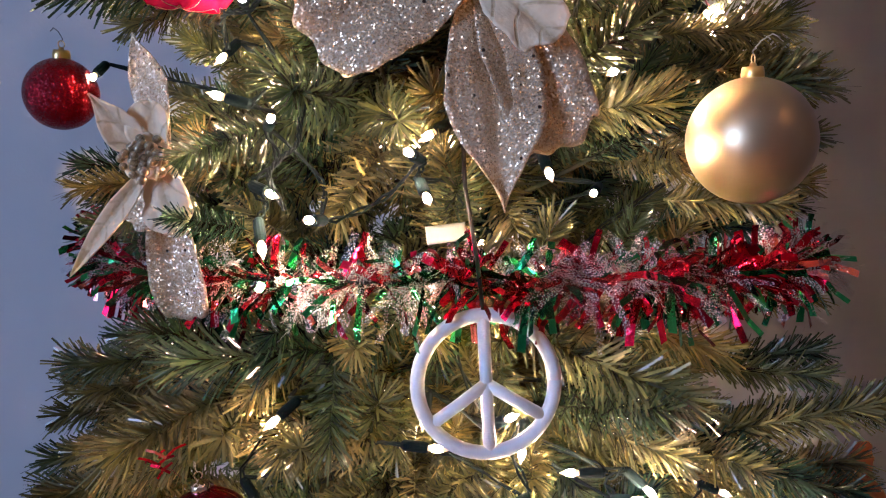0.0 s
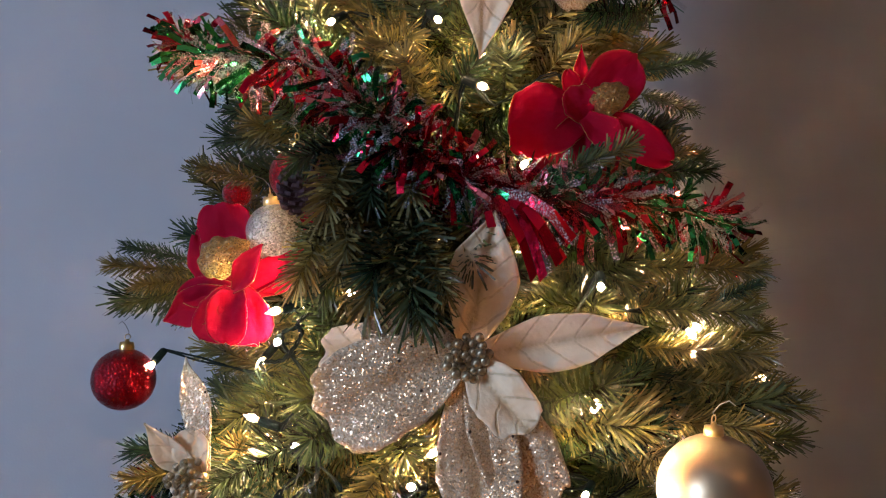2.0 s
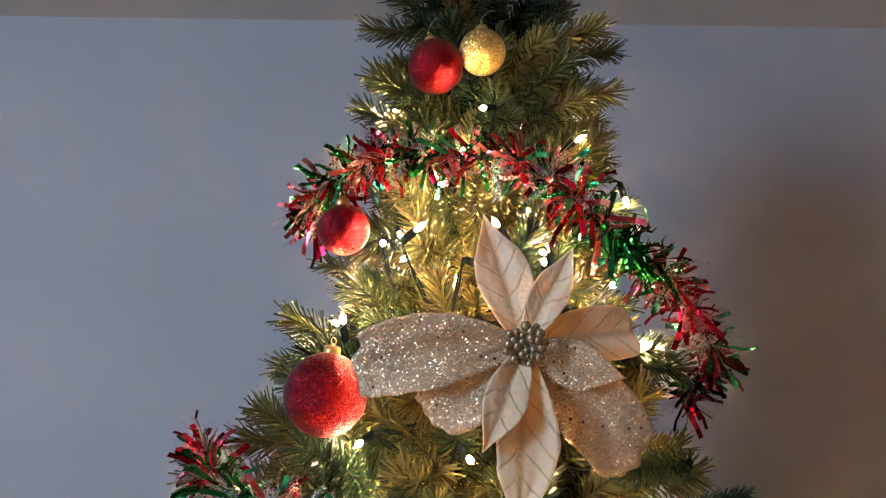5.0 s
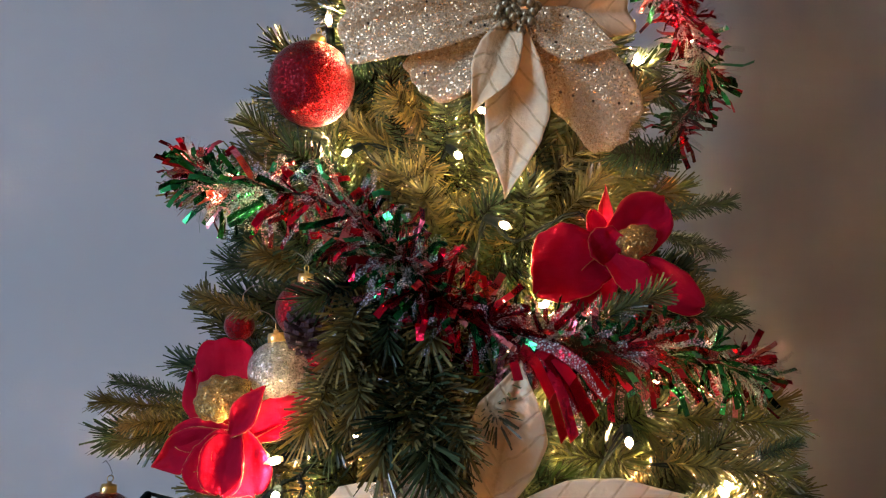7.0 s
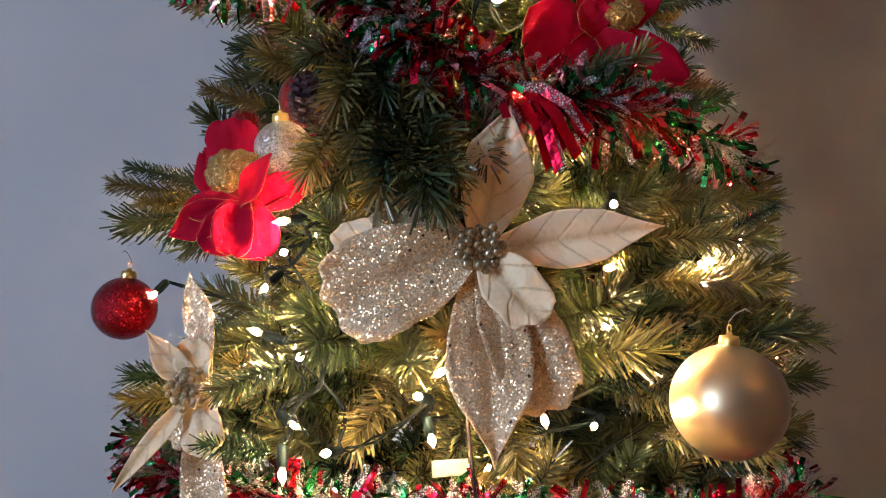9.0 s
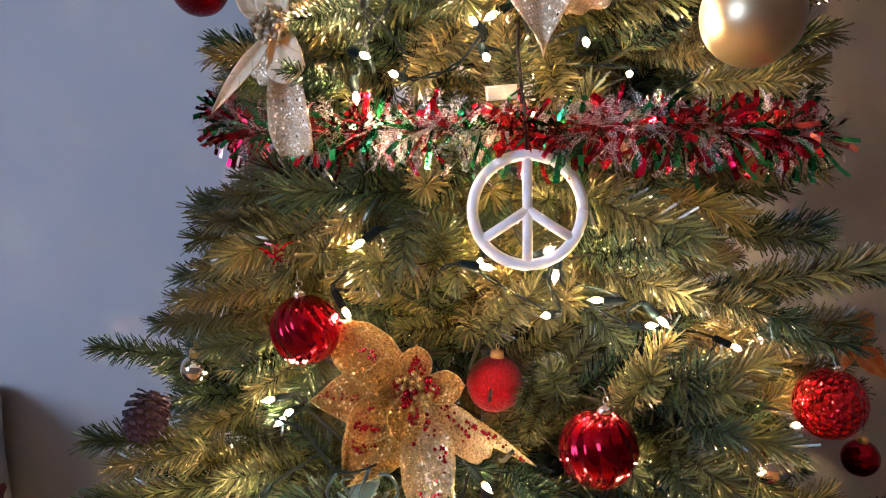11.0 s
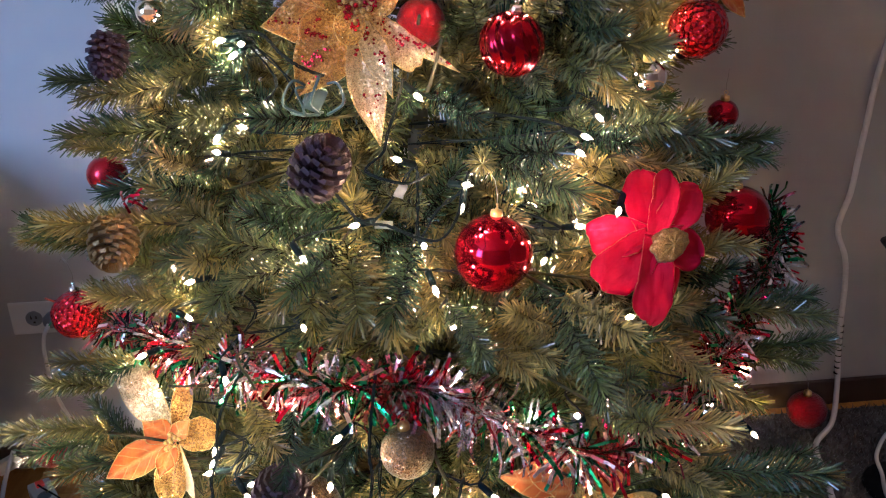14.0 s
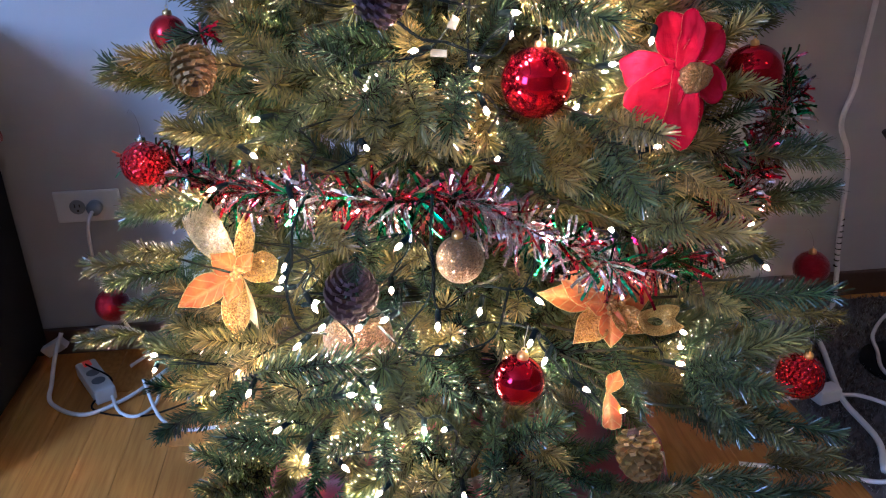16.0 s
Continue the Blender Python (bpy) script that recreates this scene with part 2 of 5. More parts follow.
M = {
    "needle": needle_material(),
    "twig": paint("twig_wire", (0.026, 0.018, 0.010), (0.016, 0.024, 0.010), 60.0, 0.85, gloss=0.1),
    "pole": paint("pole_paint", (0.010, 0.014, 0.008), (0.016, 0.020, 0.012), 20.0, 0.7),
    "wall": paint("wall_paint", (0.395, 0.385, 0.385), (0.42, 0.41, 0.408), 1.6, 0.75, 0.12, bscale=220.0),
    "ceiling": paint("ceiling_paint", (0.60, 0.54, 0.47), (0.66, 0.60, 0.52), 2.0, 0.9, 0.3, bscale=90.0),
    "base": paint("dark_baseboard", (0.035, 0.018, 0.012), (0.055, 0.028, 0.018), 6.0, 0.45, 0.1),
    "oak": wood_floor_material(),
    "rug": cloth("rug_pile", (0.045, 0.036, 0.033), (0.09, 0.073, 0.067), 60.0, 0.5, 260.0),
    "black": paint("black_lacquer", (0.004, 0.004, 0.0045), (0.008, 0.0075, 0.0075), 5.0, 0.65, 0.05, gloss=0.2),
    "runner": cloth("runner_linen", (0.60, 0.57, 0.54), (0.68, 0.65, 0.61), 30.0, 0.3),
    "red_cloth": cloth("skirt_cloth", (0.18, 0.006, 0.012), (0.27, 0.010, 0.018), 25.0, 0.6),
    "white_plastic": paint("white_plastic", (0.70, 0.69, 0.66), (0.76, 0.75, 0.72), 14.0, 0.4),
    "grey_plastic": paint("grey_plastic", (0.16, 0.17, 0.19), (0.22, 0.23, 0.25), 14.0, 0.45),
    "cord": paint("cord_rubber", (0.74, 0.71, 0.68), (0.80, 0.77, 0.74), 20.0, 0.5),
    "green_wire": paint("green_wire", (0.0014, 0.005, 0.0045), (0.0025, 0.008, 0.007), 80.0, 0.8, gloss=0.1),
    # unseen walls' colour, darkened and browned to cut cool bounce light
    "far_wall": paint("unseen_wall_low_bounce", (0.22, 0.14, 0.085), (0.26, 0.17, 0.11), 1.8, 0.8, 0.12, bscale=220.0),
    "socket": paint("socket_plastic", (0.0012, 0.0045, 0.0045), (0.002, 0.007, 0.008), 60.0, 0.85, gloss=0.05),
    "teal": paint("teal_plastic", (0.006, 0.030, 0.036), (0.012, 0.050, 0.060), 60.0, 0.5),
    "bulb": lit_bulb(),
    "black_cord": paint("black_string", (0.004, 0.004, 0.004), (0.007, 0.0065, 0.006), 60.0, 0.8, gloss=0.1),
    "peace": paint("white_enamel", (0.72, 0.70, 0.66), (0.80, 0.78, 0.74), 30.0, 0.35, 0.15),
    "cap": paint("gold_cap", (0.75, 0.52, 0.20), (0.85, 0.62, 0.28), 60.0, 0.3, 0.0, 1.0),
    "hook": paint("hook_wire", (0.18, 0.17, 0.16), (0.25, 0.24, 0.22), 60.0, 0.35, 0.0, 1.0),
    "red_glitter": glitter("red_glitter", (0.07, 0.001, 0.004), (0.25, 0.003, 0.009), 1700.0, 0.9),
    "red_shiny": paint("red_mirror_lacquer", (0.27, 0.003, 0.013), (0.36, 0.006, 0.018), 12.0, 0.10, 0.0, 0.92),
    "red_satin": paint("red_satin_lacquer", (0.42, 0.012, 0.02), (0.52, 0.02, 0.028), 20.0, 0.26, 0.0, 0.8),
    "gold_matte": paint("champagne_matte", (0.44, 0.32, 0.19), (0.50, 0.38, 0.23), 16.0, 0.36, 0.03, 0.9),
    "heart_glitter": glitter("old_gold_glitter", (0.15, 0.080, 0.024), (0.54, 0.34, 0.13), 1100.0, 1.3),
    "gold_glitter": glitter("gold_glitter", (0.26, 0.14, 0.03), (0.80, 0.55, 0.19), 1100.0, 1.3),
    "champagne": glitter("champagne_glitter", (0.52, 0.31, 0.15), (1.0, 0.80, 0.57), 1250.0, 1.25, 0.5, 0.27, 105.0),
    "deep_bronze": glitter("dark_bronze_glitter", (0.035, 0.020, 0.008), (0.15, 0.088, 0.040), 900.0, 1.2, 0.6, 0.3),
    "silver_glitter": glitter("silver_glitter", (0.16, 0.15, 0.14), (0.48, 0.46, 0.44), 1100.0, 1.2),
    "silver_shiny": paint("silver_mirror", (0.72, 0.70, 0.69), (0.80, 0.78, 0.76), 12.0, 0.08, 0.0, 1.0),
    "ivory": petal_cloth("ivory_satin", (0.95, 0.69, 0.42), (0.98, 0.80, 0.55), (0.60, 0.40, 0.18)),
    "red_velvet": velvet("red_velvet", (0.25, 0.001, 0.011), (0.47, 0.0015, 0.028)),
    "orange_sheer": petal_cloth("orange_organza", (0.42, 0.080, 0.002), (0.58, 0.140, 0.006), (0.60, 0.30, 0.07)),
    "pale_mesh": open_mesh("pale_gold_mesh_cloth", (0.34, 0.23, 0.10), (0.76, 0.60, 0.36)),
    "gold_sheer": open_mesh("gold_mesh_cloth", (0.24, 0.10, 0.016), (0.64, 0.35, 0.085)),
    "sequin": paint("red_sequin", (0.36, 0.004, 0.012), (0.52, 0.01, 0.02), 60.0, 0.2, 0.0, 0.8),
    "bead": glitter("silver_beads", (0.26, 0.20, 0.12), (0.55, 0.46, 0.32), 500.0, 0.6),
    "foil_red": foil("red_foil", (0.26, 0.001, 0.014), (0.60, 0.010, 0.035)),
    "foil_green": foil("green_foil", (0.004, 0.09, 0.03), (0.012, 0.30, 0.10)),
    "foil_silver": dotted_film(),
    "foil_pink": foil("pink_foil", (0.55, 0.06, 0.10), (0.75, 0.30, 0.32), 0.25),
    "foil_bright": foil("silver_foil", (0.34, 0.32, 0.34), (0.78, 0.76, 0.78), 0.25),
    "cone_gold": paint("gold_dusted_scales", (0.030, 0.016, 0.008), (0.27, 0.150, 0.040), 140.0, 0.4, 0.2, 0.5),
    "cone_brown": cone_scales(),
    "paper": paint("paper_tag", (0.15, 0.14, 0.12), (0.21, 0.20, 0.17), 30.0, 0.9),
    "ink": paint("ink", (0.12, 0.12, 0.12), (0.18, 0.18, 0.18), 30.0, 0.8),
    "lamp_shade": glow("lit_frosted_glass", (1.0, 0.50, 0.17), LAMP_GLOW),
    "switch": glow("red_switch", (0.6, 0.06, 0.04), 0.12),
    "glass": paint("window_frame_paint", (0.75, 0.75, 0.74), (0.80, 0.80, 0.79), 8.0, 0.4),
}


# ---- mesh helpers ----
def mesh_of(name, verts, faces, mat, smooth=False):
    me = bpy.data.meshes.new(name)
    me.from_pydata([tuple(v) for v in verts], [], faces)
    me.materials.append(mat)
    if smooth:
        me.polygons.foreach_set("use_smooth", [True] * len(me.polygons))
    me.update()
    return me


def part(name, data, material, parent=None, label="", smooth=True):
    """Links a bmesh or a mesh as one object under parent."""
    if isinstance(data, bmesh.types.BMesh):
        me = bpy.data.meshes.new(name)
        data.to_mesh(me)
        data.free()
        me.materials.append(material)
        me.polygons.foreach_set("use_smooth", [smooth] * len(me.polygons))
    else:
        me = data
    ob = new(name, me)
    ob.parent = parent
    if label:
        tagged(ob, label)
    return ob


def thing(name, at, label, category, group="", kind=""):
    ob = new(name)
    ob.matrix_basis = at if isinstance(at, Matrix) else Matrix.Translation(at)
    ob.empty_display_size = 0.02
    return tagged(ob, label, category, group, kind)


def box(lo, hi, bevel=0.0, bm=None):
    bm = bm or bmesh.new()
    c, s = [(a + b) / 2 for a, b in zip(lo, hi)], [b - a for a, b in zip(lo, hi)]
    made = bmesh.ops.create_cube(bm, size=1.0, matrix=Matrix.Translation(c) @ Matrix.Diagonal((*s, 1)))
    if bevel:
        edges = list({e for v in made["verts"] for e in v.link_edges})
        bmesh.ops.bevel(bm, geom=edges, offset=bevel, segments=2, affect="EDGES", profile=0.6)
    return bm


def spline(points, steps=8):
    """A smooth line through points."""
    pts = [Vector(p) for p in points]
    pts = [2 * pts[0] - pts[1], *pts, 2 * pts[-1] - pts[-2]]
    out = []
    for a, b, c, d in zip(pts, pts[1:], pts[2:], pts[3:]):
        for k in range(steps):
            u = k / steps
            out.append(0.5 * (2 * b + (c - a) * u + (2 * a - 5 * b + 4 * c - d) * u * u + (3 * b - a - 3 * c + d) * u ** 3))
    return out + [pts[-2]]


def tube(points, radius, sides=6, end=None):
    """Verts and faces of a tube along points, from radius to end."""
    pts = [Vector(p) for p in points]
    n, verts, faces = len(pts), [], []
    side = None
    for i, p in enumerate(pts):
        d = (pts[min(i + 1, n - 1)] - pts[max(i - 1, 0)]).normalized()
        if side is None:
            side = d.orthogonal().normalized()
        side = (side - d * side.dot(d)).normalized()
        up = d.cross(side)
        r = radius if end is None else radius + (end - radius) * i / max(1, n - 1)
        verts += [p + (side * math.cos(a) + up * math.sin(a)) * r for a in (2 * math.pi * k / sides for k in range(sides))]
    for i in range(n - 1):
        for k in range(sides):
            faces.append((i * sides + k, i * sides + (k + 1) % sides, (i + 1) * sides + (k + 1) % sides, (i + 1) * sides + k))
    faces += [tuple(range(sides))[::-1], tuple((n - 1) * sides + k for k in range(sides))]
    return verts, faces


def tube_part(name, points, radius, material, parent=None, label="", sides=6, end=None):
    return part(name, mesh_of(name, *tube(points, radius, sides, end), material, True), material, parent, label)


def lathe(rings, sides=24):
    """A bmesh turned round z from (radius, z) rings."""
    bm = bmesh.new()
    rows = [[bm.verts.new((r * math.cos(a), r * math.sin(a), z)) for a in (2 * math.pi * k / sides for k in range(sides))] for r, z in rings]
    for lo, hi in zip(rows, rows[1:]):
        for k in range(sides):
            bm.faces.new((lo[k], lo[(k + 1) % sides], hi[(k + 1) % sides], hi[k]))
    bm.faces.new(rows[0][::-1])
    bm.faces.new(rows[-1])
    return bm


# ---- the room ----
floor = tagged(new("floor", mesh_of("floor", [(LEFT_X, FRONT_Y, -0.012), (RIGHT_X, FRONT_Y, -0.012), (RIGHT_X, WALL_Y, -0.012), (LEFT_X, WALL_Y, -0.012)], [(0, 1, 2, 3)], M["base"])),
               "honey-coloured oak strip floor of narrow boards", "floor", kind="structure")
tagged(part("ceiling", box((LEFT_X, FRONT_Y, CEIL_Z), (RIGHT_X, WALL_Y, CEIL_Z + 0.1)), M["ceiling"], smooth=False), "plain off-white ceiling", "ceiling", kind="structure")
tagged(part("wall_north", box((LEFT_X, WALL_Y, -0.02), (RIGHT_X, WALL_Y + 0.12, CEIL_Z + 0.1)), M["wall"], smooth=False), "unseen wall, dark brown to dim and warm the bounce light behind the tree", "wall", kind="structure")
tagged(part("wall_east", box((RIGHT_X, FRONT_Y, -0.02), (RIGHT_X + 0.12, WALL_Y + 0.12, CEIL_Z + 0.1)), M["far_wall"], smooth=False), "unseen side wall, dark brown to dim and warm the bounce light", "wall", kind="structure")
bm = bmesh.new()
W0, W1 = LEFT_X - 0.12, LEFT_X
box((W0, FRONT_Y - 0.12, -0.02), (W1, WIN_Y[0], CEIL_Z + 0.1), bm=bm)
box((W0, WIN_Y[1], -0.02), (W1, WALL_Y + 0.12, CEIL_Z + 0.1), bm=bm)
box((W0, WIN_Y[0], -0.02), (W1, WIN_Y[1], WIN_Z[0]), bm=bm)
box((W0, WIN_Y[0], WIN_Z[1]), (W1, WIN_Y[1], CEIL_Z + 0.1), bm=bm)
tagged(part("wall_west", bm, M["wall"], smooth=False), "unseen wall, dark brown to dim and warm the bounce light with a window opening", "wall", kind="structure")
tagged(part("wall_south", box((LEFT_X, FRONT_Y - 0.12, -0.02), (RIGHT_X + 0.12, FRONT_Y, CEIL_Z + 0.1)), M["far_wall"], smooth=False), "unseen wall, dark brown to dim and warm the bounce light", "wall", kind="structure")
win = new("window_1")
win.location = (LEFT_X - 0.10, WIN_Y[0], WIN_Z[0])
tagged(win, "white painted window frame in the side wall", "window", kind="structure")
WW, WH = WIN_Y[1] - WIN_Y[0], WIN_Z[1] - WIN_Z[0]
for nm, lo, hi in (("jamb", (0, 0, 0), (0.06, 0.05, WH)), ("jamb", (0, WW - 0.05, 0), (0.06, WW, WH)), ("sill", (0, 0.05, 0), (0.06, WW - 0.05, 0.05)), ("head", (0, 0.05, WH - 0.05), (0.06, WW - 0.05, WH)), ("mullion", (0.01, WW / 2 - 0.02, 0.05), (0.05, WW / 2 + 0.02, WH - 0.05))):
    part(nm, box(lo, hi, 0.004), M["glass"], win, smooth=False)
base = part("baseboard", box((LEFT_X, WALL_Y - 0.016, 0.0), (RIGHT_X, WALL_Y - 0.002, 0.065), 0.003), M["base"], smooth=False)
tagged(base, "dark brown wooden baseboard along the wall", "baseboard", kind="structure")

# ---- the room's warm ceiling lamp ----
fixture = thing("ceiling_light", (*LAMP_AT, CEIL_Z), "round warm-white glass ceiling light with a white rim", "ceiling light")
part("rim", lathe([(0.175, 0.0), (0.180, -0.004), (0.180, -0.022), (0.165, -0.026)], 40), M["white_plastic"], fixture)
part("glass_shade", lathe([(0.160, -0.020), (0.158, -0.040), (0.140, -0.066), (0.100, -0.088), (0.045, -0.100), (0.006, -0.102)], 40), M["lamp_shade"], fixture, "lit frosted glass bowl")

# ---- things to hang on the tree: first where they hang, so that the branches leave room ----
CLEAR = []


def keep_clear(at, r):
    CLEAR.append((Vector(at), r))


BALLS = [
    ((-0.442, -0.042, 0.639), 0.031, "crackle", "red crackled foil Christmas ball hanging from a branch"),
    ((-0.559, 0.058, 0.371), 0.027, "red_glitter", "red glitter Christmas ball low on the tree"),
    ((0.009, -0.405, 0.486), 0.0285, "red_shiny", "shiny dark red Christmas ball low on the tree"),
    ((0.417, -0.296, 0.378), 0.031, "emboss", "red Christmas ball with an embossed glitter pattern"),
    ((0.585, -0.026, 0.393), 0.029, "red_glitter", "red sugared glitter Christmas ball near the white cord"),
    ((0.054, -0.252, 0.777), 0.040, "red_shiny", "large shiny red Christmas ball above the tinsel"),
    ((0.409, -0.068, 0.732), 0.041, "red_shiny", "large shiny red Christmas ball beside a red flower"),
    ((-0.163, -0.197, 1.064), 0.0285, "swirl", "dark red fluted Christmas ball with a silver cap"),
    ((0.068, -0.257, 0.985), 0.0293, "swirl", "dark red fluted Christmas ball half under needles"),
    ((-0.004, -0.127, 0.992), 0.026, "red_glitter", "red glitter Christmas ball deep in the branches"),
    ((0.287, -0.161, 0.983), 0.031, "crackle", "red crackled Christmas ball beside an orange flower"),
    ((0.420, 0.030, 0.845), 0.021, "red_shiny", "small shiny red Christmas ball at the tree's side"),
    ((0.229, -0.185, 0.938), 0.018, "silver_shiny", "small silver mirror Christmas ball"),
    ((0.1655, -0.264, 1.2995), 0.0350, "gold_matte", "large matte champagne-gold Christmas ball"),
    ((-0.268, -0.083, 1.354), 0.026, "red_glitter", "red glitter Christmas ball hanging clear of the branches"),
    ((-0.103, -0.199, 1.670), 0.030, "red_glitter", "red glitter Christmas ball beside the upper white flower"),
    ((-0.102, -0.147, 1.819), 0.022, "red_glitter", "small red glitter Christmas ball high on the tree"),
    ((-0.025, -0.135, 1.991), 0.026, "red_glitter", "red glitter Christmas ball near the tree's top"),
    ((0.019, -0.140, 2.004), 0.022, "gold_glitter", "gold glitter Christmas ball near the tree's top"),
    ((-0.123, -0.169, 1.471), 0.0215, "silver_glitter", "silver glitter Christmas ball above a red flower"),
    ((-0.111, -0.135, 1.517), 0.022, "red_glitter", "red glitter Christmas ball half hidden by needles"),
    ((-0.168, -0.095, 1.508), 0.012, "red_glitter", "tiny red glitter ball behind needles"),
]
BALLS += [
    ((0.195, -0.063, 1.621), 0.016, "gold_glitter", "small amber glitter ball at the tree's side"),
    ((-0.277, -0.135, 1.011), 0.014, "silver_shiny", "tiny clear silver ball behind a branch tip"),
    ((-0.045, -0.333, 0.603), 0.027, "deep_bronze", "champagne glitter Christmas ball under the tinsel"),
    ((-0.165, -0.215, 0.440), 0.046, "deep_bronze", "very large champagne glitter ball deep in the tree"),
    ((0.046, -0.200, 0.215), 0.021, "red_satin", "dark red satin Christmas ball low over the tree skirt"),
    ((-0.396, 0.024, 0.801), 0.025, "red_satin", "plain satin red Christmas ball at the tree's side"),
]
for at, r, _, label in BALLS:
    keep_clear(at, r + (0.026 if "clear of" in label else 0.010))
# room before the large red ball, towards the camera
keep_clear((0.400, -0.115, 0.755), 0.045)
keep_clear((0.385, -0.160, 0.775), 0.040)

FLOWERS = [
    ("poinsettia", (0.011, -0.286, 1.390), (0, -1, 0.05), "large ivory and champagne glitter cloth poinsettia", "bead",
     [(19, 84, 43, 8, "ivory", 0), (105, 14, 34, 12, "ivory", 0), (-87, 5, 32, -4, "ivory", 1), (-62, 18, 40, 8, "champagne", 2), (43, -89, 46, 2, "champagne", 1),
      (7, -118, 50, 6, "champagne", 0), (-84, -32, 58, 12, "champagne", 1), (34, -43, 33, 24, "ivory", 1)]),
]
FLOWERS += [
    ("poinsettia", (0.031, -0.262, 1.691), (0, -1, -0.22), "large ivory poinsettia with champagne glitter petals high on the tree", "bead",
     [(81, 11, 38, -8, "ivory", 1), (-24, 85, 37, 4, "ivory", 0), (32, 63, 25, 12, "ivory", 0), (75, -75, 52, 0, "champagne", 1), (63, -20, 32, 16, "champagne", 0),
      (-60, -46, 40, 4, "champagne", 1), (-107, -13, 48, 8, "champagne", 1), (-6, -114, 40, 8, "ivory", 0), (-29, -66, 28, 22, "ivory", 0)]),
]
FLOWERS += [
    ("cloth_flower", (-0.148, -0.170, 1.427), (-0.15, -1, 0.15), "red velvet flower with gold edges and a gold heart", ("gold", (-5, 24), 19),
     [(66, 56, 34, 2, "red_velvet", 2), (50, 24, 30, 8, "red_velvet", 2), (-40, 46, 34, 2, "red_velvet", 2), (-12, 66, 42, 4, "red_velvet", 1), (-44, -2, 22, 8, "red_velvet", 2),
      (-54, -21, 30, 8, "red_velvet", 0), (20, -38, 40, 8, "red_velvet", 2), (-20, -37, 34, 12, "red_velvet", 2), (0, -40, 32, 20, "red_velvet", 2), (35, 34, 20, 40, "red_velvet", 0)]),
    ("cloth_flower", (0.100, -0.200, 1.545), (0.1, -1, 0.0), "red velvet flower with a gold glitter heart under the upper poinsettia", ("gold", (17, 13), 14),
     [(6, 57, 12, -4, "red_velvet", 0), (-7, 37, 16, 0, "red_velvet", 2), (40, 44, 40, 6, "red_velvet", 2), (-22, -34, 30, 4, "red_velvet", 2), (62, -31, 30, 8, "red_velvet", 2),
      (-57, -7, 52, 8, "red_velvet", 1), (-14, 21, 26, 34, "red_velvet", 1), (22, -24, 24, 20, "red_velvet", 2)]),
]
FLOWERS += [
    ("cloth_flower", (0.227, -0.228, 0.776), (0.1, -0.9, 0.42), "bright red velvet flower with a gold glitter heart", ("gold", (12, -11), 21),
     [(2, 72, 60, 4, "red_velvet", 2), (16, -72, 34, 2, "red_velvet", 2), (-70, 4, 44, 4, "red_velvet", 1), (-62, -48, 54, 8, "red_velvet", 1), (62, 46, 42, 8, "red_velvet", 2),
      (52, -30, 46, 8, "red_velvet", 2), (-22, -92, 44, 12, "red_velvet", 2), (22, 66, 34, 14, "red_velvet", 2)]),
]
FLOWERS += [
    ("poinsettia", (-0.072, -0.195, 1.012), (0, -1, 0.25), "gold mesh poinsettia set with red and green sequins", "sequin",
     [(-90, -10, 44, -6, "gold_sheer", 0), (-78, 58, 48, 6, "gold_sheer", 0), (-60, -78, 56, 2, "gold_sheer", 0), (94, -60, 13, 10, "pale_mesh", 0), (58, -52, 30, 16, "pale_mesh", 1),
      (16, -128, 36, 10, "pale_mesh", 0), (30, -86, 26, 24, "pale_mesh", 0), (-58, -34, 36, 30, "gold_sheer", 2), (-44, 20, 32, 36, "gold_sheer", 2), (2, 40, 26, 35, "gold_sheer", 2), (40, 6, 26, 30, "gold_sheer", 2), (-14, -46, 28, 40, "gold_sheer", 2)]),
]
FLOWERS += [
    ("poinsettia", (-0.167, -0.200, 1.303), (-0.35, -0.93, 0.05), "ivory satin and glitter poinsettia seen side-on", "bead",
     [(-26, 78, 26, -6, "champagne", 0), (-24, -40, 22, 6, "champagne", 1), (4, -98, 36, 2, "champagne", 1), (-30, 44, 24, 30, "ivory", 0), (6, 36, 30, 34, "ivory", 2),
      (-16, 10, 30, 55, "ivory", 2), (16, -44, 34, 18, "ivory", 2), (-40, -70, 15, 30, "ivory", 0), (12, -16, 28, 46, "ivory", 0)]),
    ("poinsettia", (-0.315, -0.150, 0.515), (-0.1, -0.9, 0.42), "gold and orange organza poinsettia low on the tree", "gold_small",
     [(-70, 98, 46, 2, "pale_mesh", 1), (12, 86, 26, 8, "gold_sheer", 0), (22, -74, 16, 2, "ivory", 0), (-80, -44, 42, 4, "orange_sheer", 0), (-6, -92, 38, 4, "gold_sheer", 0),
      (52, 14, 40, 10, "gold_sheer", 2), (-34, 30, 34, 26, "orange_sheer", 0), (-12, -44, 26, 26, "orange_sheer", 0), (24, 28, 22, 30, "orange_sheer", 0)]),
]
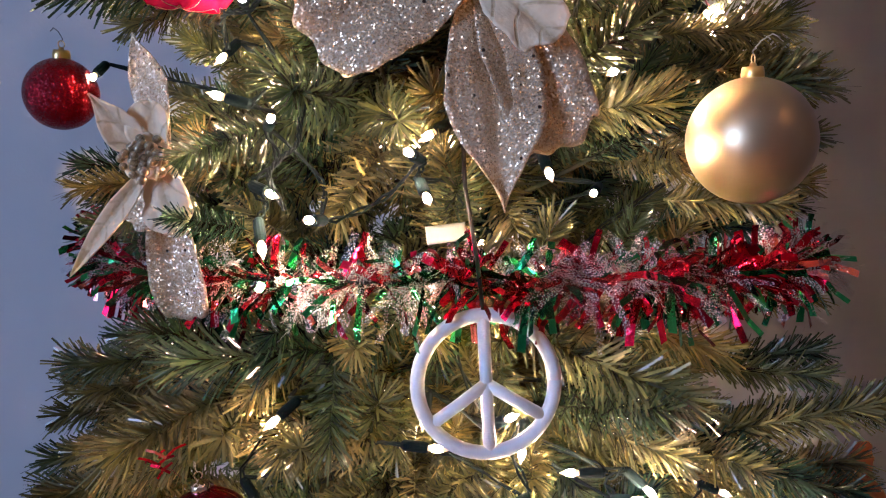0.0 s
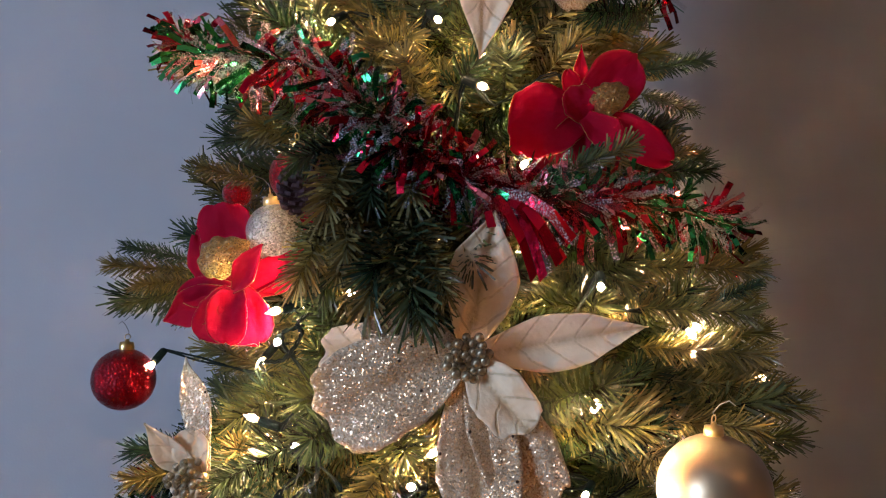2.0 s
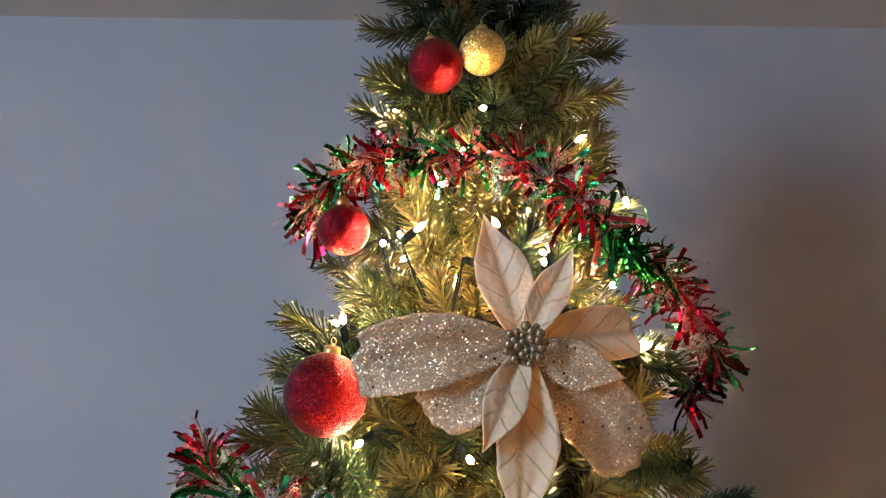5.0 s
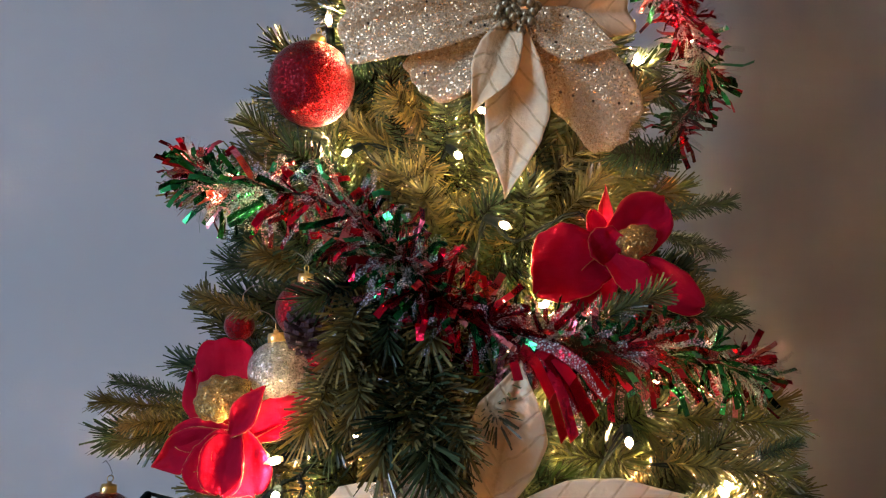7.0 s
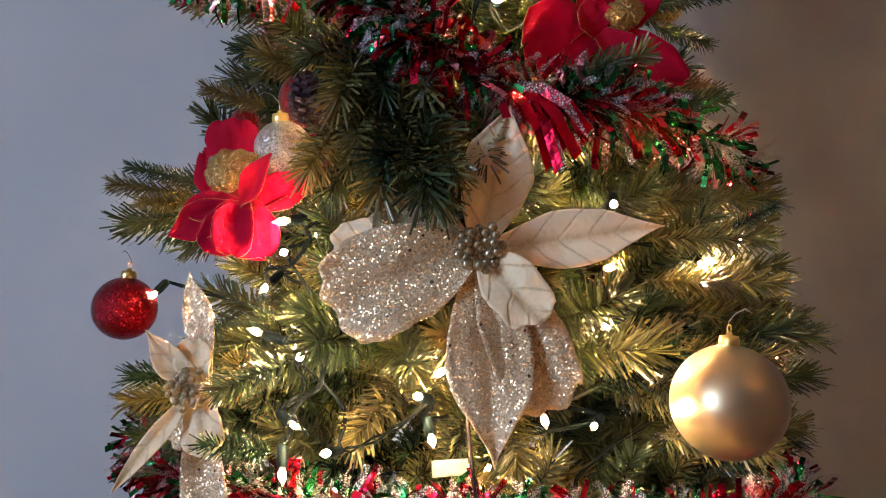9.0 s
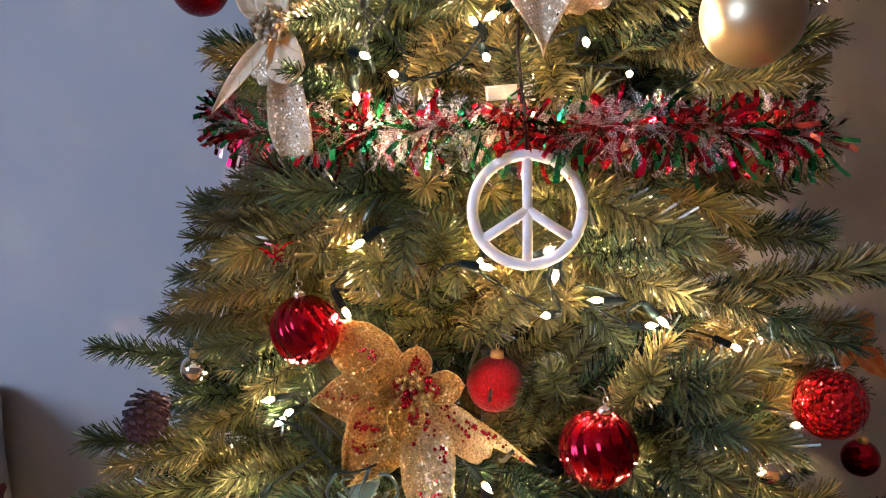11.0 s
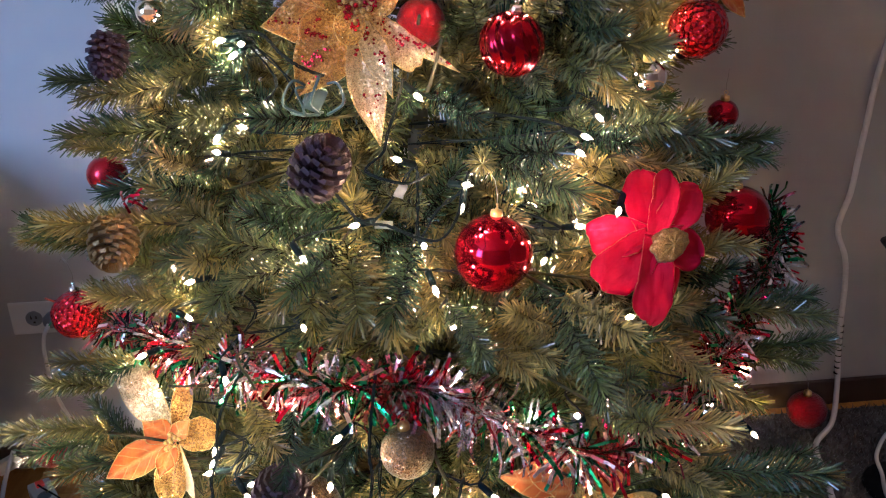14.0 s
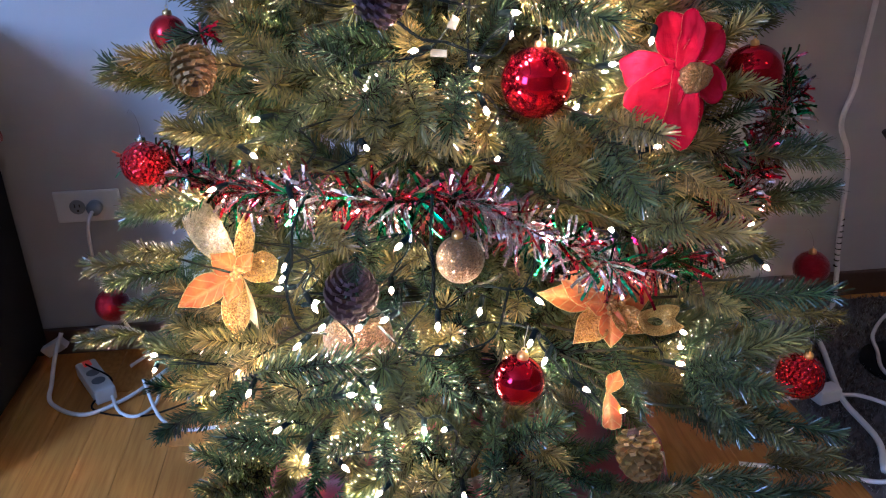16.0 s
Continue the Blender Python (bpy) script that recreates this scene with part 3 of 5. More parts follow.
FLOWERS += [
    ("poinsettia", (0.140, -0.300, 0.512), (0, -0.9, 0.42), "orange organza poinsettia half under the tinsel", "gold_small",
     [(-84, 20, 34, 4, "orange_sheer", 0), (-58, 40, 36, 8, "orange_sheer", 0), (-20, 42, 40, 10, "orange_sheer", 0), (16, 40, 40, 8, "orange_sheer", 0), (54, 10, 42, 10, "orange_sheer", 0),
      (-48, -42, 40, 8, "gold_sheer", 0), (-5, -50, 36, 14, "orange_sheer", 0), (40, -36, 34, 12, "gold_sheer", 0), (-40, 8, 30, 30, "orange_sheer", 0), (-10, 14, 36, 38, "orange_sheer", 0)]),
    ("poinsettia", (0.318, -0.105, 1.030), (0.2, -1, 0.2), "orange organza poinsettia behind a red ball", "gold_small",
     [(34, 8, 26, 8, "orange_sheer", 1), (-20, 4, 26, 8, "orange_sheer", 1), (42, -44, 24, 4, "orange_sheer", 0), (-8, -34, 26, 12, "orange_sheer", 0)]),
    ("cloth_leaf", (0.126, -0.365, 0.430), (0, -0.9, 0.42), "single orange organza petal among the needles", "none",
     [(2, -44, 24, 6, "orange_sheer", 1), (16, 24, 22, 2, "orange_sheer", 0)]),
]
for _, at, face, label, _, petals in FLOWERS:
    if "side-on" in label or "behind a red" in label:
        continue
    out = Vector(face).normalized()
    frame_x = Vector((0, 0, 1)).cross(out).normalized()
    frame_y = out.cross(frame_x)
    for right, up, *_ in petals:
        tip = Vector(at) + (frame_x * right + frame_y * up) * 0.001
        keep_clear(tip, 0.022)
        keep_clear((tip + Vector(at)) / 2, 0.026)
    keep_clear(at, 0.03)

CONES = [
    ((-0.115, -0.258, 0.875), 0.0285, "cone_brown", (0.45, -0.35, 0.8), "dark brown pine cone lying among the needles"),
    ((-0.319, -0.150, 0.974), 0.021, "cone_brown", (-0.25, -0.4, -0.85), "dark brown pine cone under a branch tip"),
    ((-0.322, -0.228, 0.803), 0.025, "cone_gold", (0.1, -0.75, -0.5), "pine cone dusted with gold glitter"),
    ((-0.098, -0.212, 1.497), 0.0158, "cone_brown", (0.1, -0.5, 0.8), "small brown pine cone above a silver ball"),
    ((-0.168, -0.362, 0.584), 0.030, "cone_brown", (0.1, -0.45, 0.85), "dark purple-brown pine cone above string lights"),
    ((0.164, -0.387, 0.354), 0.028, "cone_gold", (0.2, -0.4, -0.8), "gold-tipped pine cone hanging low"),
]
for at, r, *_ in CONES:
    keep_clear(at, r + 0.006)

for at in ((-0.056, -0.262, 0.816), (-0.037, -0.245, 0.846)):
    keep_clear(at, 0.013)

PEACE_AT, PEACE_R = Vector((0.014, -0.252, 1.167)), 0.0400
keep_clear(PEACE_AT, 0.05)

GARLANDS = [
    ("red, green and dotted silver tinsel garland near the tree's top", 0.0045, 0.030, 2300,
     [(-0.15, 0.02, 1.88), (-0.14, -0.08, 1.874), (-0.095, -0.160, 1.872), (-0.03, -0.200, 1.864), (0.05, -0.215, 1.846), (0.095, -0.235, 1.794), (0.122, -0.195, 1.790), (0.155, -0.180, 1.775),
      (0.190, -0.135, 1.750), (0.222, -0.085, 1.725), (0.215, -0.01, 1.70)]),
    ("red, green and dotted silver tinsel garland across the upper tree", 0.0045, 0.031, 2500,
     [(-0.235, -0.02, 1.66), (-0.205, -0.110, 1.628), (-0.160, -0.185, 1.600), (-0.080, -0.262, 1.570), (-0.040, -0.285, 1.535), (-0.011, -0.284, 1.509), (0.030, -0.270, 1.490), (0.079, -0.271, 1.484),
      (0.130, -0.230, 1.484), (0.195, -0.175, 1.478), (0.245, -0.09, 1.47), (0.25, 0.02, 1.45)]),
]
GARLANDS += [
    ("red, green and dotted silver tinsel garland above the peace sign", 0.0048, 0.032, 2700,
     [(-0.265, 0.02, 1.26), (-0.252, -0.070, 1.238), (-0.200, -0.135, 1.224), (-0.120, -0.195, 1.226), (-0.048, -0.230, 1.226), (0.020, -0.236, 1.225), (0.082, -0.262, 1.226), (0.150, -0.258, 1.224),
      (0.215, -0.215, 1.220), (0.262, -0.150, 1.214), (0.285, -0.04, 1.21)]),
    ("thin-cut red, green and silver tinsel garland round the lower tree", 0.0042, 0.042, 2200,
     [(-0.46, 0.02, 0.63), (-0.373, -0.060, 0.620), (-0.293, -0.120, 0.618), (-0.200, -0.237, 0.652), (-0.113, -0.308, 0.667), (-0.037, -0.312, 0.665), (0.015, -0.308, 0.635), (0.078, -0.320, 0.605),
      (0.164, -0.316, 0.566), (0.265, -0.255, 0.558), (0.348, -0.185, 0.595), (0.410, -0.112, 0.632), (0.458, -0.085, 0.690), (0.48, -0.01, 0.73)]),
]
for _, w, ln, _, way in GARLANDS:
    for p in spline(way, 3):
        keep_clear(p, 0.018 if w > 0.0044 else 0.042)

STRINGS = [
    [(-0.388, -0.090, 0.290), (-0.446, -0.135, 0.387), (-0.452, -0.140, 0.370), (-0.335, -0.190, 0.383), (-0.310, -0.229, 0.383), (-0.269, -0.278, 0.354), (-0.238, -0.301, 0.327), (-0.195, -0.331, 0.330), (-0.147, -0.345, 0.295), (-0.142, -0.356, 0.331), (-0.138, -0.356, 0.406), (-0.094, -0.369, 0.405), (-0.069, -0.376, 0.405), (-0.049, -0.376, 0.309), (0.362, -0.206, 0.448), (0.377, -0.227, 0.514), (0.237, -0.300, 0.418), (0.093, -0.368, 0.443), (0.030, -0.371, 0.515), (-0.072, -0.367, 0.508), (-0.117, -0.359, 0.485), (-0.147, -0.353, 0.430), (-0.156, -0.346, 0.454), (-0.183, -0.335, 0.435), (-0.201, -0.310, 0.519), (-0.232, -0.298, 0.489)],
]
STRINGS += [
    [(-0.345, -0.113, 0.555), (-0.248, -0.267, 0.548), (-0.242, -0.264, 0.580), (-0.215, -0.295, 0.540), (-0.159, -0.332, 0.528), (-0.128, -0.343, 0.541), (-0.123, -0.334, 0.575), (-0.108, -0.327, 0.625), (-0.074, -0.357, 0.539), (0.035, -0.358, 0.562), (0.132, -0.321, 0.619), (0.359, -0.202, 0.560), (0.197, -0.253, 0.693), (-0.012, -0.292, 0.764), (-0.142, -0.272, 0.720), (-0.230, -0.244, 0.652), (-0.264, -0.159, 0.726), (-0.284, -0.155, 0.682), (-0.140, -0.251, 0.786), (-0.079, -0.266, 0.821), (-0.036, -0.256, 0.879), (-0.020, -0.279, 0.802), (0.020, -0.270, 0.839), (0.020, -0.266, 0.856), (0.143, -0.220, 0.873), (0.179, -0.265, 0.825)],
]
STRINGS += [
    [(-0.224, -0.133, 0.883), (-0.205, -0.135, 0.982), (-0.192, -0.155, 0.972), (-0.184, -0.163, 0.981), (-0.186, -0.176, 0.898), (0.174, -0.186, 0.901), (0.182, -0.171, 0.947), (0.278, -0.128, 0.950), (0.215, -0.111, 1.022), (0.124, -0.200, 1.073), (0.113, -0.207, 1.067), (0.039, -0.226, 1.119), (0.033, -0.232, 1.083), (-0.021, -0.226, 1.121), (-0.132, -0.193, 1.082), (-0.202, -0.114, 1.166), (-0.112, -0.197, 1.138), (0.131, -0.185, 1.140), (0.267, -0.107, 1.318), (0.056, -0.238, 1.289), (-0.016, -0.246, 1.278), (-0.022, -0.239, 1.300), (-0.080, -0.235, 1.265), (-0.103, -0.215, 1.323), (-0.108, -0.218, 1.282), (-0.112, -0.224, 1.254)],
]
STRINGS += [
    [(-0.243, -0.080, 1.368), (-0.129, -0.200, 1.338), (-0.115, -0.206, 1.394), (-0.111, -0.207, 1.416), (0.107, -0.213, 1.346), (0.111, -0.205, 1.429), (0.193, -0.138, 1.391), (0.199, -0.127, 1.393), (0.263, -0.103, 1.350), (0.102, -0.190, 1.572), (0.027, -0.213, 1.569), (0.014, -0.229, 1.462), (-0.015, -0.224, 1.495), (-0.096, -0.201, 1.510)],
    [(0.148, -0.112, 1.725), (0.131, -0.116, 1.784), (0.088, -0.160, 1.739), (0.028, -0.166, 1.814), (0.013, -0.176, 1.777), (-0.034, -0.180, 1.731), (-0.042, -0.166, 1.810), (-0.068, -0.157, 1.804), (-0.097, -0.156, 1.733), (0.107, -0.108, 1.927), (0.167, -0.046, 1.900), (0.161, -0.043, 1.851), (0.021, -0.146, 1.940)],
]
for row in STRINGS:
    for p in row:
        keep_clear(p, 0.007)

# no sprigs between low ornaments and the camera's late position, about (0, -1.05, 1.05)
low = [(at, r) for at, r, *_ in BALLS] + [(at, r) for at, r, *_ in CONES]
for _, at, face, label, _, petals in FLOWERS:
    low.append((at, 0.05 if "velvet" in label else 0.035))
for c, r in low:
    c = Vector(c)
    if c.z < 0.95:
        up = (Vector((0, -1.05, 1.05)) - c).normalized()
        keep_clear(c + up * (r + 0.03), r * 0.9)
# the same towards the camera for each petal of the bright red flower
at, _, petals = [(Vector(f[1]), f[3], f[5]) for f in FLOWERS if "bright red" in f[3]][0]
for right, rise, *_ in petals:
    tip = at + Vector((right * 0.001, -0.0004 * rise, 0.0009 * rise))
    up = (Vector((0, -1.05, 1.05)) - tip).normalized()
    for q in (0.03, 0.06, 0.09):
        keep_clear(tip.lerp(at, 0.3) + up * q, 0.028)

# ---- the tree ----
PROFILE_Z = [0.0, 0.2, 0.35, 0.5, 0.62, 0.77, 0.88, 1.0, 1.13, 1.31, 1.45, 1.62, 1.72, 1.83, 2.02, 2.2]
PROFILE_R = [0.4, 0.5, 0.55, 0.55, 0.51, 0.45, 0.41, 0.37, 0.33, 0.295, 0.28, 0.245, 0.215, 0.185, 0.15, 0.03]
rng = random.Random(7)


def profile(z):
    return float(np.interp(z, PROFILE_Z, PROFILE_R))


def sprig_mesh(seed, length, needles, needle):
    """A wire stem with flat plastic needles standing off all round it."""
    r = random.Random(seed)
    verts, faces = tube([(0, 0, 0), (length * 0.5, 0, 0.002), (length * 0.97, 0, 0.0)], 0.0016, 4, 0.0006)
    for k in range(needles):
        u = (k + r.random()) / needles
        x = length * (0.02 + 0.96 * u)
        a = k * 2.399963 + r.uniform(-0.4, 0.4)
        lean = math.radians(r.uniform(40, 68) * (1.0 - 0.45 * max(0.0, u - 0.72) / 0.28))
        side = Vector((0, math.cos(a), math.sin(a)))
        d = Vector((math.cos(lean), 0, 0)) + side * math.sin(lean)
        d.z -= 0.06
        d.normalize()
        ln = needle * r.uniform(0.75, 1.12) * (0.72 + 0.28 * min(1.0, u * 5))
        across = d.cross(Vector((r.uniform(-1, 1), r.uniform(-1, 1), r.uniform(-1, 1)))).normalized()
        w = r.uniform(0.00080, 0.00112)
        p = Vector((x, 0, 0))
        q = p + d * ln
        n = len(verts)
        verts += [p - across * w, p + across * w, q + across * w * 0.8, q - across * w * 0.8]
        faces.append((n, n + 1, n + 2, n + 3))
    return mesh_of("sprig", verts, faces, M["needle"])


SPRIGS = [sprig_mesh(20 + k, ln, n, nl) for k, (ln, n, nl) in enumerate([(0.125, 375, 0.0270), (0.14, 410, 0.0280), (0.11, 330, 0.0260), (0.13, 390, 0.0290), (0.10, 305, 0.0250)])]

def axis(z):
    """The tree leans a little at its top."""
    return Vector((float(np.interp(z, [0.0, 1.4, 2.2], [0.0, 0.0, 0.035])), 0, z))


tree = thing("christmas_tree", (0, 0, 0), "full green artificial Christmas tree standing before the wall", "Christmas tree")
part("trunk", mesh_of("trunk", *tube([(0, 0, 0.0), axis(0.7), axis(1.4), axis(2.16)], 0.019, 10, 0.006), M["pole"], True), M["pole"], tree, "dark green metal pole")
for k in range(3):
    a = 2 * math.pi * k / 3 + 0.4
    tube_part("stand_leg", [(0, 0, 0.10), (0.12 * math.cos(a), 0.12 * math.sin(a), 0.03), (0.26 * math.cos(a), 0.26 * math.sin(a), 0.012)], 0.010, M["pole"], tree)


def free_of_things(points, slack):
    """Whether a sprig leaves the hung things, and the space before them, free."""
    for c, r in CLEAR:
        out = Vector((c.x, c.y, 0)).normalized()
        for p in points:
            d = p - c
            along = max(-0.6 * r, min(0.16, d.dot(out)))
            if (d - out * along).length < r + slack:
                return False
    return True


def add_sprig(branch, at, d, size):
    d = d.normalized()
    ln = 0.12 * size
    pts = [at + d * ln * k for k in (0.3, 0.65, 1.0)]
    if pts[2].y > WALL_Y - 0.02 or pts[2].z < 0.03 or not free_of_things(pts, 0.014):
        return False
    turn = d.to_track_quat("X", "Z").to_matrix().to_4x4() @ Matrix.Rotation(rng.uniform(0, 6.28), 4, "X")
    ob = new("sprig", rng.choice(SPRIGS))
    ob.parent = branch
    ob.matrix_basis = Matrix.Translation(at) @ turn @ Matrix.Scale(size, 4)
    return True


def add_branch(z0, azimuth, reach, rise, dense):
    out = Vector((math.sin(azimuth), -math.cos(azimuth), 0))
    tip = axis(z0) + out * reach + Vector((0, 0, rise))
    mid = axis(z0) + out * reach * 0.5 + Vector((0, 0, rise * 0.35))
    line = spline([axis(z0), mid, tip], 5)
    line = [p for p in line if p.y < WALL_Y - 0.02]
    if len(line) < 3:
        return
    branch = tube_part("branch", line, 0.0032, M["twig"], tree, sides=5, end=0.0016)
    ahead = (tip - mid).normalized()
    side = Vector((0, 0, 1)).cross(ahead).normalized()
    u = 0.30
    k = 0
    while u < 0.97:
        p = line[min(len(line) - 1, int(u * (len(line) - 1)))].lerp(line[min(len(line) - 1, int(u * (len(line) - 1)) + 1)], (u * (len(line) - 1)) % 1.0)
        for s in (-1, 1):
            if rng.random() < dense:
                d = ahead * rng.uniform(0.55, 1.0) + side * s * rng.uniform(0.35, 0.9) + Vector((0, 0, rng.uniform(-0.65, 0.75)))
                add_sprig(branch, p, d, rng.uniform(0.72, 1.05))
        if rng.random() < dense * 0.8:
            add_sprig(branch, p, ahead * 0.8 + Vector((0, 0, rng.choice((-0.8, 0.9)))) + side * rng.uniform(-0.4, 0.4), rng.uniform(0.6, 0.9))
        u += 0.054 / reach
        k += 1
    turn = rng.uniform(0, 6.28)
    for k, (off, fall) in enumerate(((0.08, 0.02), (0.55, 0.035), (0.55, 0.035), (0.6, 0.045))):
        a = turn + 2.1 * k
        add_sprig(branch, line[-1] - ahead * fall, ahead + side * off * math.cos(a) + Vector((0, 0, off * math.sin(a))), rng.uniform(0.72, 1.0))


z = 0.16
while z < 2.10:
    r0 = profile(z + 0.05)
    n = max(5, int(4 + r0 * 19))
    phase = rng.uniform(0, 6.28)
    for k in range(n):
        az = phase + 2 * math.pi * (k + rng.uniform(-0.25, 0.25)) / n
        back = math.cos(az) < -0.2
        if z < 0.28 and 0.1 < (az + math.pi) % (2 * math.pi) - math.pi < 1.0 and rng.random() < 0.6:
            continue
        reach = max(0.05, (profile(z + 0.06) - 0.105) * rng.uniform(0.78, 1.02))
        add_branch(z + rng.uniform(-0.02, 0.02), az, reach, reach * rng.uniform(-0.14, 0.46), 0.45 if back else 0.9)
    z += 0.062 + 0.012 * (z < 0.9)
crown = tube_part("branch", [axis(2.10), axis(2.20)], 0.004, M["twig"], tree, sides=5, end=0.002)
add_sprig(crown, axis(2.12), Vector((0.05, -0.05, 1)), 0.85)
for k in range(7):
    a = k * 0.9
    add_sprig(crown, axis(2.06 + 0.01 * k), Vector((math.cos(a), math.sin(a), 0.9)), 0.7)


for k in range(90):
    zz = 0.30 + 1.75 * k / 90
    a = rng.uniform(-1.5, 1.5)
    add_sprig(crown, axis(zz), Vector((math.sin(a), -math.cos(a), rng.uniform(-0.6, 0.7))), rng.uniform(0.8, 1.0))

# branch ends that stand out of the outline or hang over the ornaments: tip, and the way the last sprigs point
TIPS = [
    ((-0.157, -0.03, 1.843), (-1, -0.2, -0.2)),
    ((-0.182, -0.04, 1.734), (-1, -0.3, 0.1)),
    ((-0.245, -0.08, 1.598), (-1, -0.3, -0.1)),
    ((0.193, -0.06, 1.990), (0.8, -0.2, 0.7)),
    ((0.245, -0.09, 1.720), (1, -0.2, -0.1)),
    ((0.243, -0.10, 1.616), (1, -0.3, 0.0)),
    ((0.129, -0.03, 2.070), (0.7, -0.2, 0.8)),
    ((-0.110, -0.01, 2.030), (-0.6, -0.2, 0.8)),
    ((-0.233, -0.07, 1.541), (-1, -0.3, 0.15)),
    ((-0.280, -0.11, 1.437), (-1, -0.4, 0.05)),
    ((0.232, -0.09, 1.547), (1, -0.3, 0.3)),
    ((0.262, -0.12, 1.440), (0.9, -0.4, -0.1)),
    ((-0.370, -0.15, 1.045), (-1, -0.4, 0.15)),
    ((-0.388, -0.17, 0.880), (-1, -0.5, -0.05)),
    ((-0.425, -0.19, 0.800), (-1, -0.4, 0.1)),
]
TIPS += [
    ((0.330, -0.19, 1.080), (1, -0.4, 0.0)),
    ((-0.309, -0.09, 1.135), (-1, -0.3, 0.3)),
    ((0.345, -0.21, 0.890), (1, -0.4, 0.1)),
    ((-0.454, -0.14, 0.772), (-1, -0.3, 0.3)),
    ((-0.528, -0.22, 0.485), (-1, -0.4, -0.1)),
    ((0.456, -0.38, 0.322), (1, -0.6, -0.1)),
    ((0.448, -0.34, 0.372), (1, -0.4, 0.1)),
    ((0.425, -0.30, 0.540), (1, -0.3, 0.2)),
    ((0.435, -0.32, 0.480), (1, -0.4, -0.1)),
    ((-0.020, -0.335, 1.402), (0.0, -0.7, -0.8)),
    ((-0.052, -0.325, 1.425), (-0.4, -0.8, -0.5)),
    ((0.211, -0.42, 0.480), (0.6, -0.9, 0.1)),
    ((-0.16, -0.40, 0.640), (0.3, -0.9, -0.4)),
    ((0.105, -0.35, 0.725), (0.3, -0.9, -0.2)),
]
for tip, aim in TIPS:
    tip, aim = Vector(tip), Vector(aim).normalized()
    root = axis(tip.z - 0.10)
    start = tip - aim * 0.145
    line = spline([root, root.lerp(start, 0.5) + Vector((0, 0, -0.01)), start, start + aim * 0.05], 4)
    br = tube_part("branch", line, 0.0032, M["twig"], tree, sides=5, end=0.0014)
    side = aim.cross(Vector((0.1, 0.2, 1))).normalized()
    for back, lean, size in ((0.0, 0.0, 0.95), (0.012, 0.55, 0.8), (0.012, -0.55, 0.8), (0.05, 0.8, 0.75), (0.05, -0.8, 0.75)):
        d = (aim + side * lean + Vector((0, 0, rng.uniform(-0.35, 0.35)))).normalized()
        pts = [start - aim * back + d * 0.12 * size * q for q in (0.2, 0.5, 0.8, 1.0)]
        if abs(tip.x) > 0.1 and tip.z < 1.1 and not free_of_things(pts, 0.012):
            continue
        if abs(tip.x) < 0.06 and tip.z > 1.2 and d.x > 0.12:
            continue
        if any((p - c).xz.length < 0.034 for p in pts for c in (Vector((-0.103, 0, 1.490)),)):
            continue
        ob = new("sprig", rng.choice(SPRIGS))
        ob.parent = br
        ob.matrix_basis = Matrix.Translation(start - aim * back) @ d.to_track_quat("X", "Z").to_matrix().to_4x4() @ Matrix.Rotation(rng.uniform(0, 6.28), 4, "X") @ Matrix.Scale(size, 4)


# single sprigs that hang across an ornament or stand out of the outline: foot and tip
ACROSS = [
    ((-0.110, -0.200, 1.320), (-0.170, -0.255, 1.297)),
    ((-0.124, -0.200, 1.259), (-0.172, -0.245, 1.275)),
    ((-0.041, -0.220, 1.506), (-0.078, -0.270, 1.425)),
    ((0.040, -0.240, 1.480), (0.103, -0.275, 1.512)),
    ((0.130, -0.265, 0.690), (0.050, -0.330, 0.752)),
    ((-0.294, -0.280, 0.441), (-0.150, -0.310, 0.470)),
    ((-0.240, -0.28, 0.395), (-0.135, -0.325, 0.425)),
    ((-0.151, -0.330, 0.662), (-0.165, -0.385, 0.600)),
    ((-0.048, -0.280, 0.752), (-0.125, -0.340, 0.728)),
    ((0.075, -0.225, 1.492), (0.140, -0.270, 1.530)),
    ((0.160, -0.190, 1.625), (0.085, -0.235, 1.612)),
    ((-0.06, -0.25, 1.505), (-0.058, -0.31, 1.433)),
    ((-0.035, -0.26, 1.486), (-0.027, -0.335, 1.411)),
    ((-0.021, -0.27, 1.477), (0.002, -0.33, 1.42)),
    ((-0.049, -0.26, 1.479), (-0.07, -0.31, 1.421)),
]
ACROSS += [
    ((-0.043, -0.24, 1.542), (-0.044, -0.3, 1.466)),
    ((-0.2, -0.12, 1.444), (-0.267, -0.14, 1.451)),
    ((-0.2, -0.12, 1.431), (-0.259, -0.14, 1.415)),
    ((-0.145, -0.12, 1.515), (-0.212, -0.13, 1.533)),
    ((0.165, -0.13, 1.597), (0.228, -0.13, 1.608)),
    ((0.164, -0.13, 1.579), (0.221, -0.13, 1.561)),
    ((0.211, -0.13, 1.469), (0.254, -0.14, 1.428)),
    ((0.163, -0.13, 1.523), (0.218, -0.13, 1.535)),
    ((-0.253, -0.33, 0.475), (-0.136, -0.36, 0.495)),
    ((-0.2, -0.3, 0.653), (-0.154, -0.39, 0.631)),
    ((-0.361, -0.2, 0.623), (-0.436, -0.24, 0.658)),
    ((-0.369, -0.2, 0.57), (-0.453, -0.24, 0.602)),
    ((-0.197, -0.13, 1.437), (-0.24, -0.17, 1.433)),
    ((-0.198, -0.13, 1.453), (-0.25, -0.13, 1.465)),
    ((-0.435, -0.2, 0.462), (-0.522, -0.22, 0.469)),
]
